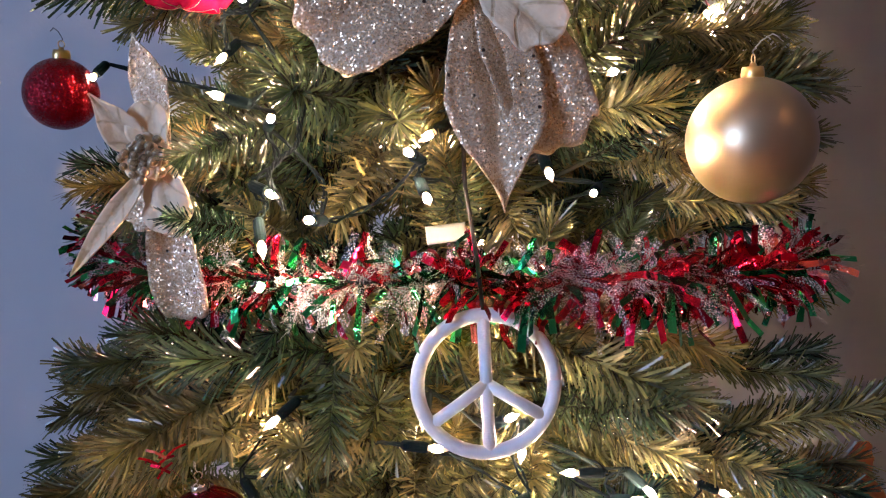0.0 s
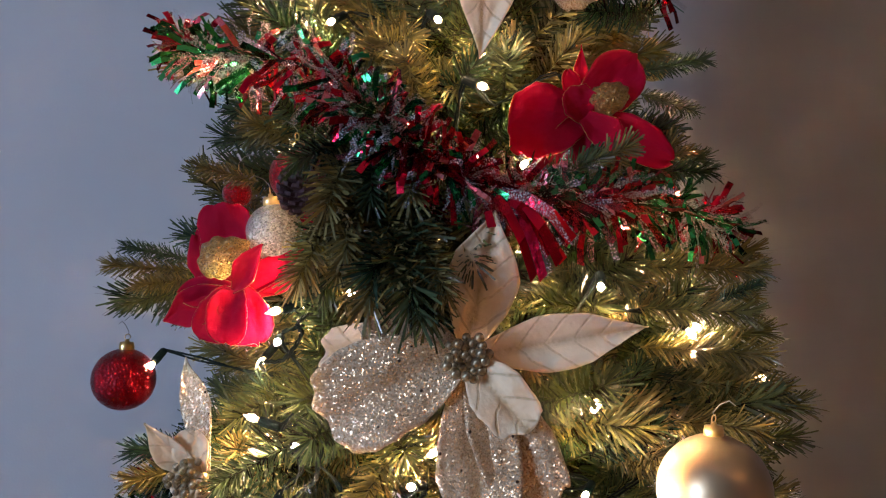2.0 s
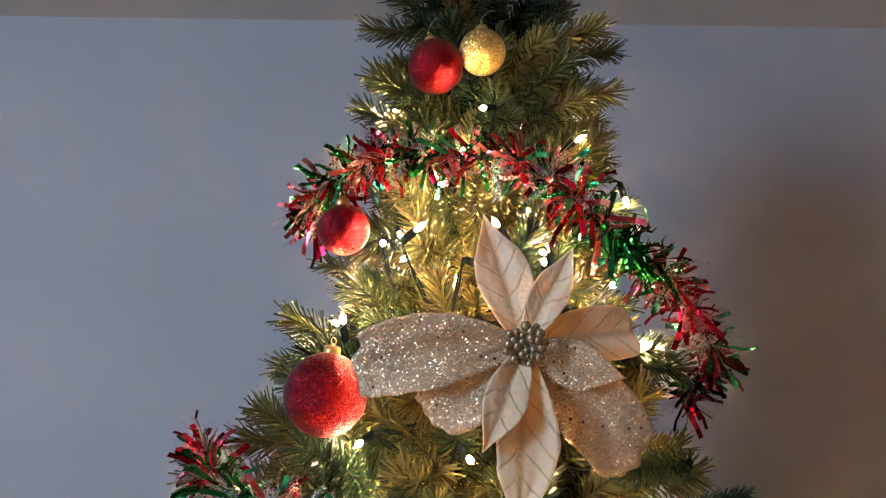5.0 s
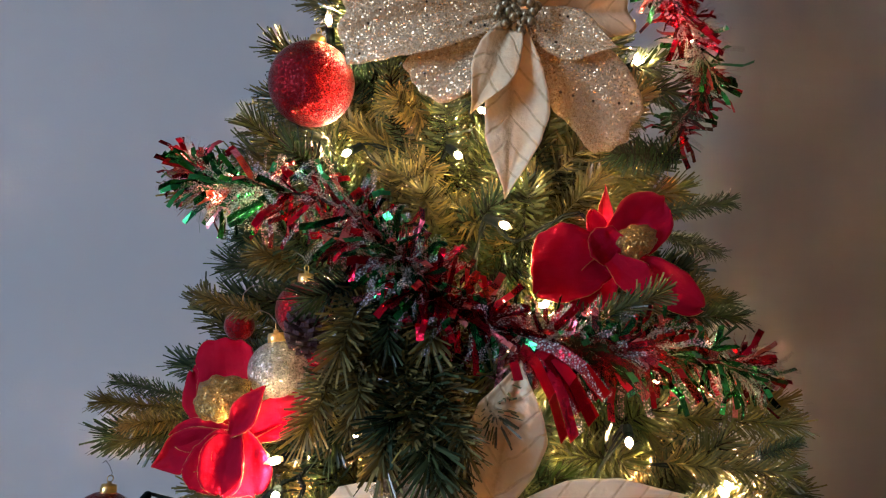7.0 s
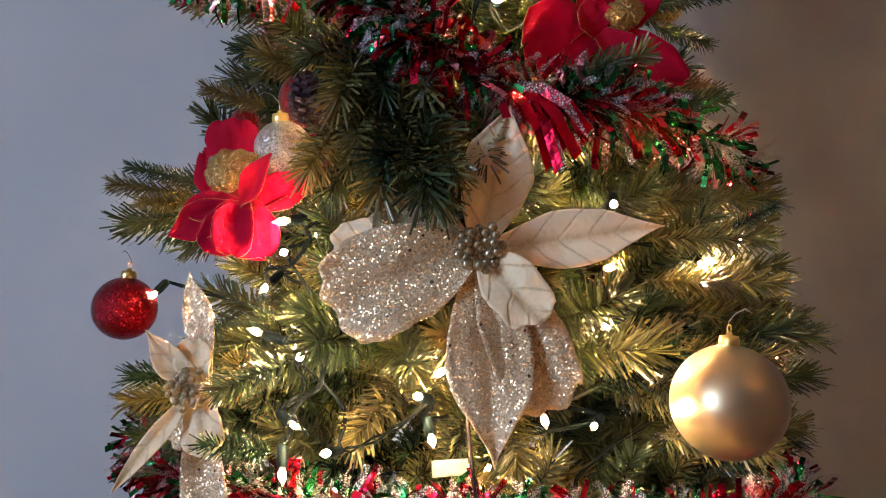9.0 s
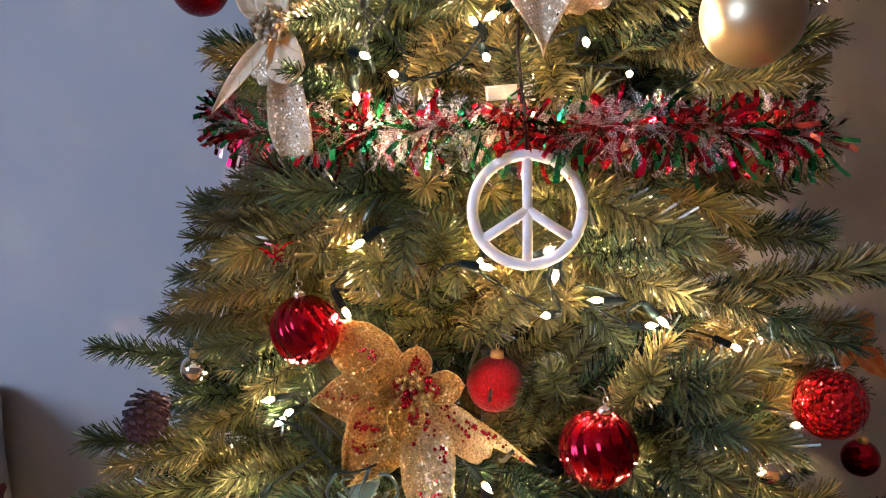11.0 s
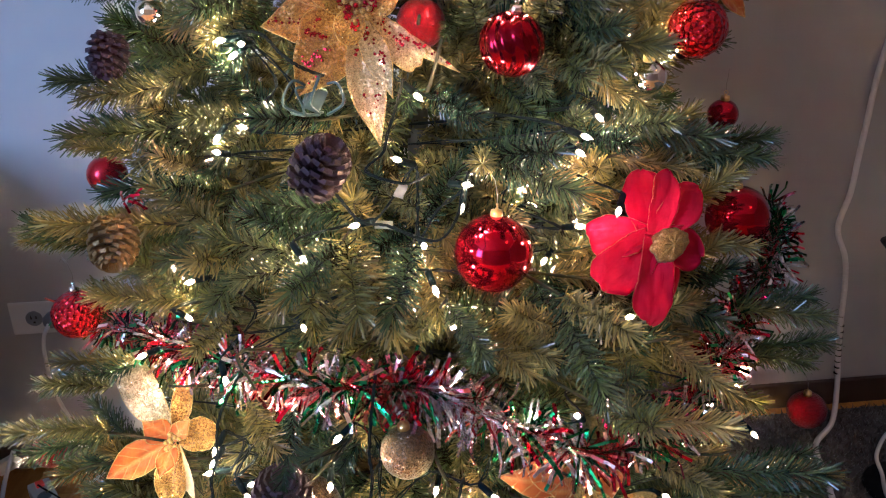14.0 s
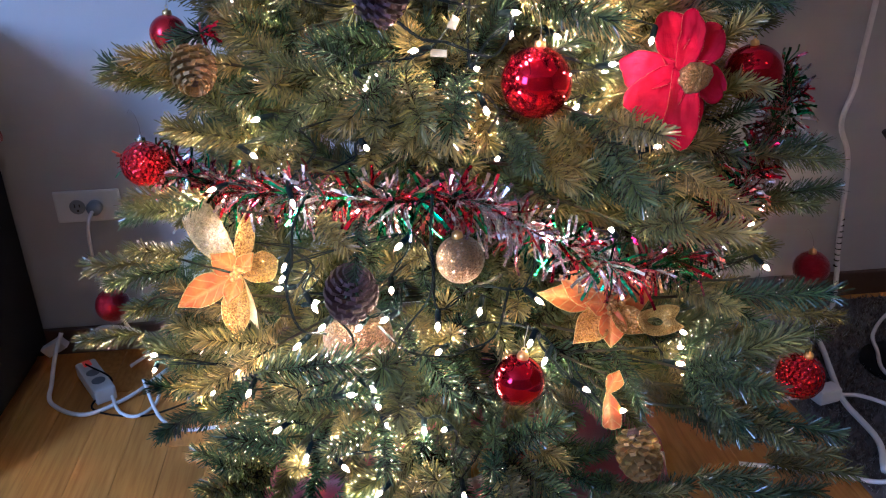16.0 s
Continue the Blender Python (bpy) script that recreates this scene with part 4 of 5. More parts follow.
ACROSS += [
    ((0.00, -0.03, 1.10), (0.00, -0.17, 1.06)),
    ((0.02, -0.03, 1.14), (0.03, -0.17, 1.12)),
    ((-0.02, -0.03, 1.06), (-0.03, -0.16, 1.03)),
    ((0.00, -0.03, 1.18), (-0.01, -0.17, 1.17)),
    ((-0.050, -0.22, 1.555), (-0.072, -0.30, 1.470)),
    ((-0.020, -0.22, 1.550), (-0.020, -0.31, 1.465)),
    ((-0.060, -0.23, 1.500), (-0.090, -0.30, 1.430)),
    ((-0.040, -0.24, 1.490), (-0.046, -0.33, 1.402)),
    ((-0.020, -0.24, 1.480), (-0.010, -0.33, 1.405)),
    ((0.000, -0.23, 1.490), (0.022, -0.31, 1.430)),
    ((0.040, -0.11, 1.010), (0.016, -0.17, 0.980)),
    ((0.045, -0.12, 0.985), (0.020, -0.18, 0.960)),
    ((-0.02, -0.03, 0.91), (-0.05, -0.17, 0.87)),
    ((0.02, -0.03, 0.87), (0.01, -0.18, 0.81)),
    ((0.00, -0.03, 0.81), (0.03, -0.17, 0.77)),
    ((0.00, -0.03, 0.95), (0.01, -0.17, 0.91)),
    ((-0.374, -0.12, 0.763), (-0.452, -0.14, 0.778)),
    ((-0.278, -0.15, 1.027), (-0.359, -0.17, 1.044)),
    ((-0.303, -0.18, 0.88), (-0.368, -0.2, 0.896)),
    ((0.277, -0.15, 1.102), (0.337, -0.17, 1.092)),
    ((0.205, -0.17, 1.413), (0.227, -0.2, 1.427)),
]
for tip, reach in (((0.280, -0.14, 1.362), 0.115), ((0.292, -0.13, 1.302), 0.12), ((0.278, -0.12, 1.250), 0.11), ((0.266, -0.14, 1.388), 0.11), ((0.268, -0.13, 1.452), 0.11), ((0.222, -0.13, 1.528), 0.08), ((0.272, -0.17, 1.335), 0.11), ((0.264, -0.18, 1.272), 0.11), ((0.252, -0.16, 1.420), 0.10), ((0.285, -0.10, 1.350), 0.12),
                   ((0.320, -0.14, 1.142), 0.12), ((0.345, -0.14, 1.052), 0.12), ((0.290, -0.12, 1.200), 0.11), ((-0.257, -0.12, 1.303), 0.10), ((-0.296, -0.12, 1.148), 0.11), ((-0.322, -0.12, 1.074), 0.11), ((-0.272, -0.13, 1.165), 0.10), ((-0.285, -0.12, 1.122), 0.11), ((-0.292, -0.14, 1.100), 0.11), ((-0.305, -0.13, 1.050), 0.11), ((-0.255, -0.15, 1.188), 0.10), ((-0.250, -0.16, 1.140), 0.11), ((-0.240, -0.14, 1.280), 0.08), ((-0.235, -0.10, 1.262), 0.08),
                   ((0.397, -0.15, 0.859), 0.12), ((0.510, -0.15, 0.653), 0.13), ((0.526, -0.15, 0.586), 0.13), ((0.560, -0.15, 0.409), 0.13), ((0.552, -0.15, 0.350), 0.13), ((-0.469, -0.15, 0.631), 0.12),
                   ((-0.521, -0.15, 0.540), 0.13), ((0.613, -0.20, 0.150), 0.15), ((0.585, -0.22, 0.095), 0.15), ((0.522, -0.20, 0.225), 0.14), ((0.440, -0.30, 0.205), 0.14), ((-0.385, -0.15, 0.950), 0.12)):
    inward = Vector((-tip[0], -tip[1] * 0.4, 0)).normalized() * reach
    for dy, dz in ((0.0, 0.0), (-0.035, -0.016)):
        ACROSS.append((Vector(tip) + inward + Vector((0, dy * 0.4, -0.012)), Vector(tip) + Vector((0, dy, dz)) + inward * (0.0 if dy == 0 else 0.14)))
hub = tube_part("branch", [axis(0.85), axis(0.85) + Vector((0.02, -0.12, 0.01))], 0.003, M["twig"], tree, sides=5)
for foot, tip in ACROSS:
    foot, tip = Vector(foot), Vector(tip)
    d = tip - foot
    ob = new("sprig", rng.choice(SPRIGS))
    ob.parent = hub
    ob.matrix_basis = Matrix.Translation(foot) @ d.to_track_quat("X", "Z").to_matrix().to_4x4() @ Matrix.Scale(d.length / 0.145, 4)


# ---- Christmas balls ----
def ball_mesh(r, finish):
    bm = bmesh.new()
    bmesh.ops.create_uvsphere(bm, u_segments=112 if finish == "swirl" else 56, v_segments=28, radius=r)
    for v in bm.verts:
        th, ph = math.acos(max(-1, min(1, v.co.z / r))), math.atan2(v.co.y, v.co.x)
        if finish == "swirl":
            v.co *= 1 + 0.085 * (abs(math.sin(5.5 * ph + 1.3 * math.sin(2.2 * th))) - 0.5) * math.sin(th)
        elif finish == "crackle":
            v.co *= 1 + 0.022 * noise.noise(v.co * (9.0 / r * 0.35))
        elif finish == "emboss":
            v.co *= 1 + 0.020 * math.sin(9 * ph) * math.sin(8 * th)
    return bm


def crackle_material():
    m = Nodes("red_crackled_foil", 0.2, 0.85)
    m.put("Base Color", m.ramp(m.noise(60.0, 3.0), [(0.3, (0.40, 0.008, 0.014)), (0.7, (0.66, 0.02, 0.025))]))
    v = m.node("ShaderNodeTexVoronoi", Vector=m.coords(), Scale=170.0)
    m.bump(v.outputs["Distance"], 0.9, 0.004)
    return m.mat


M["crackle"] = crackle_material()
M["emboss"] = M["crackle"]
M["swirl"] = paint("deep_red_lacquer", (0.20, 0.002, 0.009), (0.28, 0.004, 0.013), 12.0, 0.13, 0.0, 0.92)


def christmas_ball(at, r, finish, label):
    b = thing("christmas_ball", at, label, "Christmas ball", "balls on the tree")
    b.rotation_euler = (rng.uniform(-0.12, 0.12), rng.uniform(-0.12, 0.12), rng.uniform(0, 6))
    part("ball", ball_mesh(r, finish), M[finish], b)
    metal = M["silver_shiny"] if finish in ("swirl", "crackle") and r > 0.028 else M["cap"]
    rows = [(0.0062, -0.003), (0.0062, 0.002), (0.0056, 0.0052), (0.0020, 0.0056), (0.0016, 0.0075)]
    crown = lathe(rows, 20)
    for v in crown.verts:
        if abs(v.co.z + 0.003) < 1e-5:
            v.co.z += 0.0012 * (1 if int(round(math.atan2(v.co.y, v.co.x) / 6.2832 * 20)) % 2 else -1)
    cap = part("cap", crown, metal, b)
    cap.location.z = r
    ring = [(0.0026 * math.cos(a), 0, r + 0.0095 + 0.0026 * math.sin(a)) for a in (0.5236 * k for k in range(13))]
    tube_part("ring", ring, 0.0004, metal, b, sides=5)
    tall = 0.034 if at[2] < 0.9 else 0.012
    tube_part("hook", [(0, 0, r + 0.0115), (0.001, 0.0, r + 0.010 + 0.30 * tall), (0.0, 0.004, r + 0.010 + 0.75 * tall), (0.0, 0.010, r + 0.010 + tall), (0, 0.014, r + 0.010 + 0.8 * tall)], 0.0004, M["hook"], b, sides=5)
    return b


for row in BALLS:
    christmas_ball(*row)


# ---- cloth flowers ----
SHAPES = {
    0: ([0, 0.1, 0.25, 0.42, 0.56, 0.70, 0.82, 0.92, 1.0], [0.20, 0.36, 0.68, 0.95, 1.0, 0.84, 0.52, 0.24, 0.02]),
    1: ([0, 0.1, 0.25, 0.42, 0.60, 0.80, 0.93, 1.0], [0.20, 0.36, 0.66, 0.90, 1.0, 0.98, 0.90, 0.82]),
    2: ([0, 0.1, 0.25, 0.42, 0.60, 0.75, 0.86, 0.94, 0.98, 1.0], [0.20, 0.38, 0.66, 0.88, 1.0, 0.97, 0.82, 0.58, 0.36, 0.12]),
    3: ([0, 0.1, 0.25, 0.42, 0.60, 0.75, 0.86, 0.94, 0.98, 1.0], [0.48, 0.60, 0.78, 0.93, 1.0, 0.96, 0.82, 0.58, 0.38, 0.16]),
    4: ([0, 0.1, 0.25, 0.42, 0.60, 0.80, 0.93, 1.0], [0.44, 0.56, 0.76, 0.92, 1.0, 0.96, 0.86, 0.70]),
}


def petal_mesh(length, width, tip, seed, soft):
    """A cloth petal along +x, folded at its rib, with a wavy rim and crumpled face; tip 0 pointed, 1 cut blunt, 2 round."""
    r = random.Random(seed)
    nu, nv, bm = 26, 16, bmesh.new()
    ph, curl, slant = r.uniform(0, 6), r.uniform(-0.20, 0.04), r.uniform(-0.08, 0.08)
    fold = r.uniform(0.02, 0.10) if soft else r.uniform(0.10, 0.22)
    cup = r.uniform(0.06, 0.20) if soft else r.uniform(-0.05, 0.05)
    bow, crumple = r.uniform(-0.035, 0.035), 0.085 if soft else 0.06
    off = Vector((seed * 1.7, seed * 0.9, 0.3))
    rows = []
    for i in range(nu + 1):
        u = i / nu
        w = float(np.interp(u, *SHAPES[{1: 4, 2: 3}.get(tip, tip) if soft else tip])) * width / 2
        row = []
        for j in range(nv + 1):
            v = 2 * j / nv - 1
            side = 1.0 if v > 0 else -1.0
            rim = 1 + (0.20 if soft else 0.13) * u * noise.noise(off + Vector((u * 3.4, side * 5, 0))) + 0.05 * noise.noise(off + Vector((u * 11, side * 9, 2)))
            end = length * (1 + 0.05 * u * u * noise.noise(off + Vector((v * 2.2, 7, 1)))) - (0.10 * width * v * v if tip == 1 else 0.0) * u ** 6
            x = u * end + (slant * width * v * u * u if tip == 1 else 0.0)
            y = w * v * rim + bow * length * math.sin(math.pi * u)
            zz = curl * length * u * u + cup * width * v * v * math.sin(math.pi * min(1.0, u + 0.15))
            zz += fold * width * abs(v) * math.sin(math.pi * (0.10 + 0.80 * u))
            zz += 0.05 * width * v * v * math.sin(9.0 * u + 2 * ph + (2.2 if v > 0 else 0.0))
            zz += crumple * width * min(1.0, 2.5 * u) * (noise.noise(off + Vector((u * 2.6, v * 1.6, 0))) + 0.45 * noise.noise(off + Vector((u * 7.0, v * 3.6, 4))))
            row.append(bm.verts.new((x, y, zz)))
        rows.append(row)
    for a, b in zip(rows, rows[1:]):
        for j in range(nv):
            bm.faces.new((a[j], b[j], b[j + 1], a[j + 1]))
    return bm, rows


def thick(ob, t):
    mod = ob.modifiers.new("thickness", "SOLIDIFY")
    mod.thickness, mod.offset = t, 0.0


def cloth_flower(name, at, face, label, heart, petals, seed):
    out = Vector(face).normalized()
    fx = Vector((0, 0, 1)).cross(out).normalized()
    fy = out.cross(fx)
    basis = Matrix((fx, fy, out)).transposed().to_4x4()
    f = thing(name, Matrix.Translation(at) @ basis, label, "artificial flower", "flowers on the tree")
    for k, (right, up, width, lift, mat, tip) in enumerate(petals):
        length = math.hypot(right, up) * 0.001
        bm, rows = petal_mesh(length, width * 0.001, tip, seed * 31 + k, mat == "red_velvet")
        rim = [v.co.copy() for v in [row[0] for row in rows]] + [v.co.copy() for v in rows[-1][1:-1]] + [v.co.copy() for v in [row[-1] for row in rows][::-1]]
        p = part("petal", bm, M[mat], f)
        p.matrix_basis = Matrix.Translation((0, 0, 0.0016 * k)) @ Matrix.Rotation(math.atan2(up, right), 4, "Z") @ Matrix.Rotation(-radians(lift), 4, "Y")
        thick(p, 0.0007)
        if mat in ("red_velvet", "gold_sheer", "orange_sheer", "pale_mesh"):
            edge = tube_part("edge", rim[1:-1], 0.00016 if mat == "red_velvet" else 0.0005, M["gold_glitter"], p, "gold glitter edge", sides=5)
        if mat in ("gold_sheer", "pale_mesh") and heart == "sequin":
            dots = bmesh.new()
            rr = random.Random(seed + k)
            knots = [(rr.uniform(0.15, 0.9), rr.uniform(-0.5, 0.5)) for _ in range(5)]
            for _ in range(34):
                ku, kv = rr.choice(knots)
                u, v = min(0.93, max(0.1, ku + rr.gauss(0, 0.06))), max(-0.8, min(0.8, kv + rr.gauss(0, 0.14)))
                c = Vector((u * length, v * width * 0.0005 * math.sin(math.pi * u), 0.0035))
                if math.hypot(right, up) > 60 and u < 0.25:
                    continue
                bmesh.ops.create_icosphere(dots, subdivisions=1, radius=rr.uniform(0.0008, 0.0019), matrix=Matrix.Translation(c) @ Matrix.Diagonal((1, 1, 0.6, 1)))
            tagged(part("sequin_scatter", dots, M["sequin"], p, "scattered red sequins", smooth=False), kind="stuff")
    rr = random.Random(seed)
    top = 0.0016 * len(petals)
    if heart == "bead":
        for k in range(26):
            a, q = k * 2.4, 0.0026 * math.sqrt(k)
            bm = bmesh.new()
            bmesh.ops.create_icosphere(bm, subdivisions=2, radius=rr.uniform(0.0024, 0.0036))
            b = part("berry", bm, M["bead"], f)
            b.location = (q * math.cos(a), q * math.sin(a), top + 0.006 + rr.uniform(-0.002, 0.010))
    elif isinstance(heart, tuple):
        # a fluted shell of gold glitter
        _, (hx, hy), wide = heart
        size = wide * 0.001
        bm = bmesh.new()
        bmesh.ops.create_uvsphere(bm, u_segments=48, v_segments=26, radius=size)
        for v in bm.verts:
            a = math.atan2(v.co.y, v.co.x)
            v.co *= 1 + 0.05 * math.sin(9 * a) + 0.13 * noise.noise(v.co * 90 + Vector((seed, 0, 0))) + 0.09 * noise.noise(v.co * 260 + Vector((0, seed, 0)))
            v.co.y *= 0.78 - 0.14 * v.co.x / size
        b = part("heart", bm, M["heart_glitter"], f, "gold glitter heart")
        b.matrix_basis = Matrix.Translation((hx * 0.001, hy * 0.001, top + size * 0.35)) @ Matrix.Rotation(0.35, 4, "Z") @ Matrix.Diagonal((1.0, 1.0, 0.5, 1))
    elif heart in ("gold_small", "sequin"):
        for k in range(9 if heart == "gold_small" else 24):
            a, q = k * 2.4, 0.0034 * math.sqrt(k)
            bm = bmesh.new()
            bmesh.ops.create_icosphere(bm, subdivisions=2, radius=rr.uniform(0.0022, 0.0040))
            b = part("berry", bm, M["gold_glitter"] if k % 4 or heart == "gold_small" else M["sequin"], f)
            b.location = (q * math.cos(a), q * math.sin(a), top + 0.004 + rr.uniform(0, 0.010))
    tube_part("stem", [(0, 0, 0.0), (0, 0, -0.05), (0.004, 0.004, -0.09)], 0.0016, M["twig"], f, sides=5)
    return f


for k, (name, at, face, label, heart, petals) in enumerate(FLOWERS):
    cloth_flower(name, at, face, label, heart, petals, k + 3)


# ---- pine cones ----
def scale_mesh(mat):
    """One woody scale along +x with a thick, lighter lip."""
    bm = bmesh.new()
    pts = [(0, -0.18, 0.0), (0, 0.18, 0.0), (0.7, 0.30, 0.05), (0.7, -0.30, 0.05), (1.0, 0.17, 0.14), (1.0, -0.17, 0.14)]
    lo = [bm.verts.new(p) for p in pts]
    hi = [bm.verts.new((x, y * 0.9, z + 0.10 + 0.08 * x)) for x, y, z in pts]
    quads = [(0, 1, 2, 3), (3, 2, 4, 5)]
    for q in quads:
        bm.faces.new([lo[i] for i in q][::-1])
        bm.faces.new([hi[i] for i in q])
    ring = [0, 1, 2, 4, 5, 3]
    for a, b in zip(ring, ring[1:] + ring[:1]):
        bm.faces.new((lo[a], lo[b], hi[b], hi[a]))
    me = bpy.data.meshes.new("scale")
    bmesh.ops.recalc_face_normals(bm, faces=bm.faces)
    bm.to_mesh(me)
    bm.free()
    me.materials.append(mat)
    return me


SCALES = {k: scale_mesh(M[k]) for k in ("cone_brown", "cone_gold")}


def pine_cone(at, r, mat, axis, label):
    c = thing("pine_cone", Matrix.Translation(at) @ Vector(axis).to_track_quat("Z", "Y").to_matrix().to_4x4(), label, "pine cone", "pine cones on the tree")
    part("core", lathe([(r * 0.2, -r * 1.0), (r * 0.5, -r * 0.5), (r * 0.45, r * 0.2), (r * 0.15, r * 0.95)], 12), M["cone_brown"], c)
    n = 84
    for k in range(n):
        u = k / n
        zz = r * (-0.85 + 1.65 * u)
        size = r * (0.28 + 0.62 * math.sin(math.pi * (0.12 + 0.80 * u)) ** 0.8)
        tilt = -0.25 + 1.05 * u + 0.12 * math.sin(k * 5.3)
        s = part("scale", SCALES[mat], None, c)
        s.matrix_basis = Matrix.Rotation(k * 2.399963, 4, "Z") @ Matrix.Translation((r * 0.14, 0, zz)) @ Matrix.Rotation(-tilt, 4, "Y") @ Matrix.Scale(size, 4)
    return c


for row in CONES:
    pine_cone(*row)


# ---- peace sign ----
peace = thing("peace_sign_ornament", Matrix.Translation(PEACE_AT) @ Matrix.Rotation(radians(90 - 6), 4, "X"), "white enamelled peace sign ornament hanging on a black string", "ornament")
R1 = PEACE_R
ringpts = [(R1 * math.cos(a), R1 * math.sin(a), 0) for a in (2 * math.pi * k / 48 for k in range(49))]
tube_part("ring", ringpts, 0.0042, M["peace"], peace, sides=12)
tube_part("upright_bar", [(0, R1, 0), (0, 0, 0), (0, -R1, 0)], 0.0037, M["peace"], peace, sides=10)
for s in (-1, 1):
    tube_part("slanting_bar", [(0, 0, 0), (s * R1 * 0.42, -R1 * 0.28, 0), (s * R1 * 0.84, -R1 * 0.545, 0)], 0.0037, M["peace"], peace, sides=10)
tube_part("string", [(0, R1 + 0.003, 0.002), (-0.002, R1 + 0.03, 0.003), (-0.006, R1 + 0.075, -0.004), (-0.004, R1 + 0.10, -0.02)], 0.0014, M["black_cord"], peace, "black string", sides=6)


# ---- tinsel ----
def strips(way, per_metre, width, length, share, seed):
    r = random.Random(seed)
    line = spline(way, 14)
    total = sum((b - a).length for a, b in zip(line, line[1:]))
    verts, faces = [], []
    for _ in range(int(per_metre * total * share * 1.5)):
        i = r.randrange(len(line) - 1)
        # the colours come in clumps along the string
        if r.random() > 0.62 + 1.3 * noise.noise(line[i] * 21.0 + Vector((seed * 3.7, 0, 0))):
            continue
        d = (line[i + 1] - line[i]).normalized()
        p = line[i].lerp(line[i + 1], r.random())
        side = d.orthogonal().normalized()
        a = r.uniform(0, 6.283)
        o = side * math.cos(a) + d.cross(side) * math.sin(a)
        go = (o * r.uniform(0.55, 1.0) + d * r.uniform(-0.9, 0.9)).normalized()
        across = go.cross(Vector((r.uniform(-1, 1), r.uniform(-1, 1), r.uniform(-1, 1)))).normalized() * width * r.uniform(0.35, 0.55)
        ln = length * r.uniform(0.65, 1.2)
        lift = across.cross(go).normalized() * ln * r.uniform(-0.5, 0.5) + Vector((0, 0, -0.12 * ln))
        n = len(verts)
        twist = go.cross(across) * r.uniform(-0.9, 0.9)
        for u, bend in ((0.0, 0.0), (0.42, 0.45), (0.78, 0.75), (0.95, 1.25)):
            q = p + go * ln * u + lift * bend
            wide = across + twist * (u - 0.5)
            verts += [q - wide, q + wide]
        faces += [(n, n + 1, n + 3, n + 2), (n + 2, n + 3, n + 5, n + 4), (n + 4, n + 5, n + 7, n + 6)]
    return verts, faces


for k, (label, w, ln, per, way) in enumerate(GARLANDS):
    g = thing("tinsel_garland", (0, 0, 0), label, "tinsel garland", "tinsel on the tree")
    tube_part("core_string", spline(way, 8), 0.0012, M["black_cord"], g, sides=5)
    thin = w < 0.0044
    for j, (key, share) in enumerate((("foil_red", 0.25 if not thin else 0.19), ("foil_green", 0.22 if not thin else 0.30), ("foil_silver", 0.27 if not thin else 0.22), ("foil_pink", 0.08 if not thin else 0.18))):
        width = w * (1.1 if key == "foil_silver" and not thin else 1.0)
        ob = part({"foil_red": "red_fringe", "foil_green": "green_fringe", "foil_silver": "dotted_fringe", "foil_pink": "pink_fringe"}[key], mesh_of("strips", *strips(way, per, width, ln, share * (1.5 if key == "foil_silver" else 1.0), 90 + 7 * k + j), M["foil_bright" if thin and key == "foil_silver" else key]), None, g)
        tagged(ob, {"foil_red": "shiny red foil strips", "foil_green": "shiny green foil strips", "foil_silver": "dotted silver film strips", "foil_pink": "pink foil strips"}[key], kind="stuff")


# the upper garland's loose end hangs over the white petal
rr = random.Random(4)
garland = [o for o in bpy.data.objects if o.name.startswith("tinsel_garland")][1]
for k in range(9):
    p0 = Vector((0.034 + rr.uniform(-0.008, 0.008), -0.284 + rr.uniform(-0.012, 0.006), 1.484 + rr.uniform(-0.006, 0.008)))
    p1 = Vector((0.052 + 0.003 * k + rr.uniform(-0.004, 0.004), -0.300 + rr.uniform(-0.012, 0.006), 1.437 + 0.0022 * k + rr.uniform(-0.006, 0.004)))
    wide = Vector((0.6, rr.uniform(-0.5, 0.5), 0.7)).normalized() * 0.0034
    verts = []
    for u in (0.0, 0.33, 0.66, 1.0):
        q = p0.lerp(p1, u) + Vector((0, -0.010, 0.006)) * math.sin(math.pi * u)
        verts += [q - wide, q + wide]
    part("loose_strip", mesh_of("loose_strip", verts, [(0, 1, 3, 2), (2, 3, 5, 4), (4, 5, 7, 6)], M["foil_silver" if k % 3 == 2 else "foil_red"]), None, garland)


# ---- string lights ----
glass_bm = lathe([(0.0015, 0.0), (0.0021, 0.003), (0.0022, 0.0070), (0.0015, 0.0105), (0.0006, 0.0130), (0.0002, 0.0140)], 12)
glass_me = bpy.data.meshes.new("bulb_glass")
glass_bm.to_mesh(glass_me)
glass_bm.free()
glass_me.materials.append(M["bulb"])
glass_me.polygons.foreach_set("use_smooth", [True] * len(glass_me.polygons))
sock_bm = lathe([(0.0022, -0.016), (0.0034, -0.014), (0.0036, -0.002), (0.0030, 0.001), (0.0020, 0.0012)], 12)
sock_me = bpy.data.meshes.new("socket")
sock_bm.to_mesh(sock_me)
sock_bm.free()
sock_me.materials.append(M["socket"])
sprig_lines = []
for ob in tree.children_recursive:
    if ob.name.startswith("sprig"):
        m = ob.matrix_basis
        sprig_lines += [m.translation, m @ Vector((0.06, 0, 0)), m @ Vector((0.12, 0, 0))]
sprig_lines = np.array([tuple(p) for p in sprig_lines])


def roomy(p):
    """Whether a bulb at p stands off the ornaments and the needles' stems."""
    return float(np.min(np.linalg.norm(sprig_lines - np.array(p), axis=1))) > 0.024 and all((p - Vector(c)).length > r + 0.055 for c, r, *_ in BALLS)


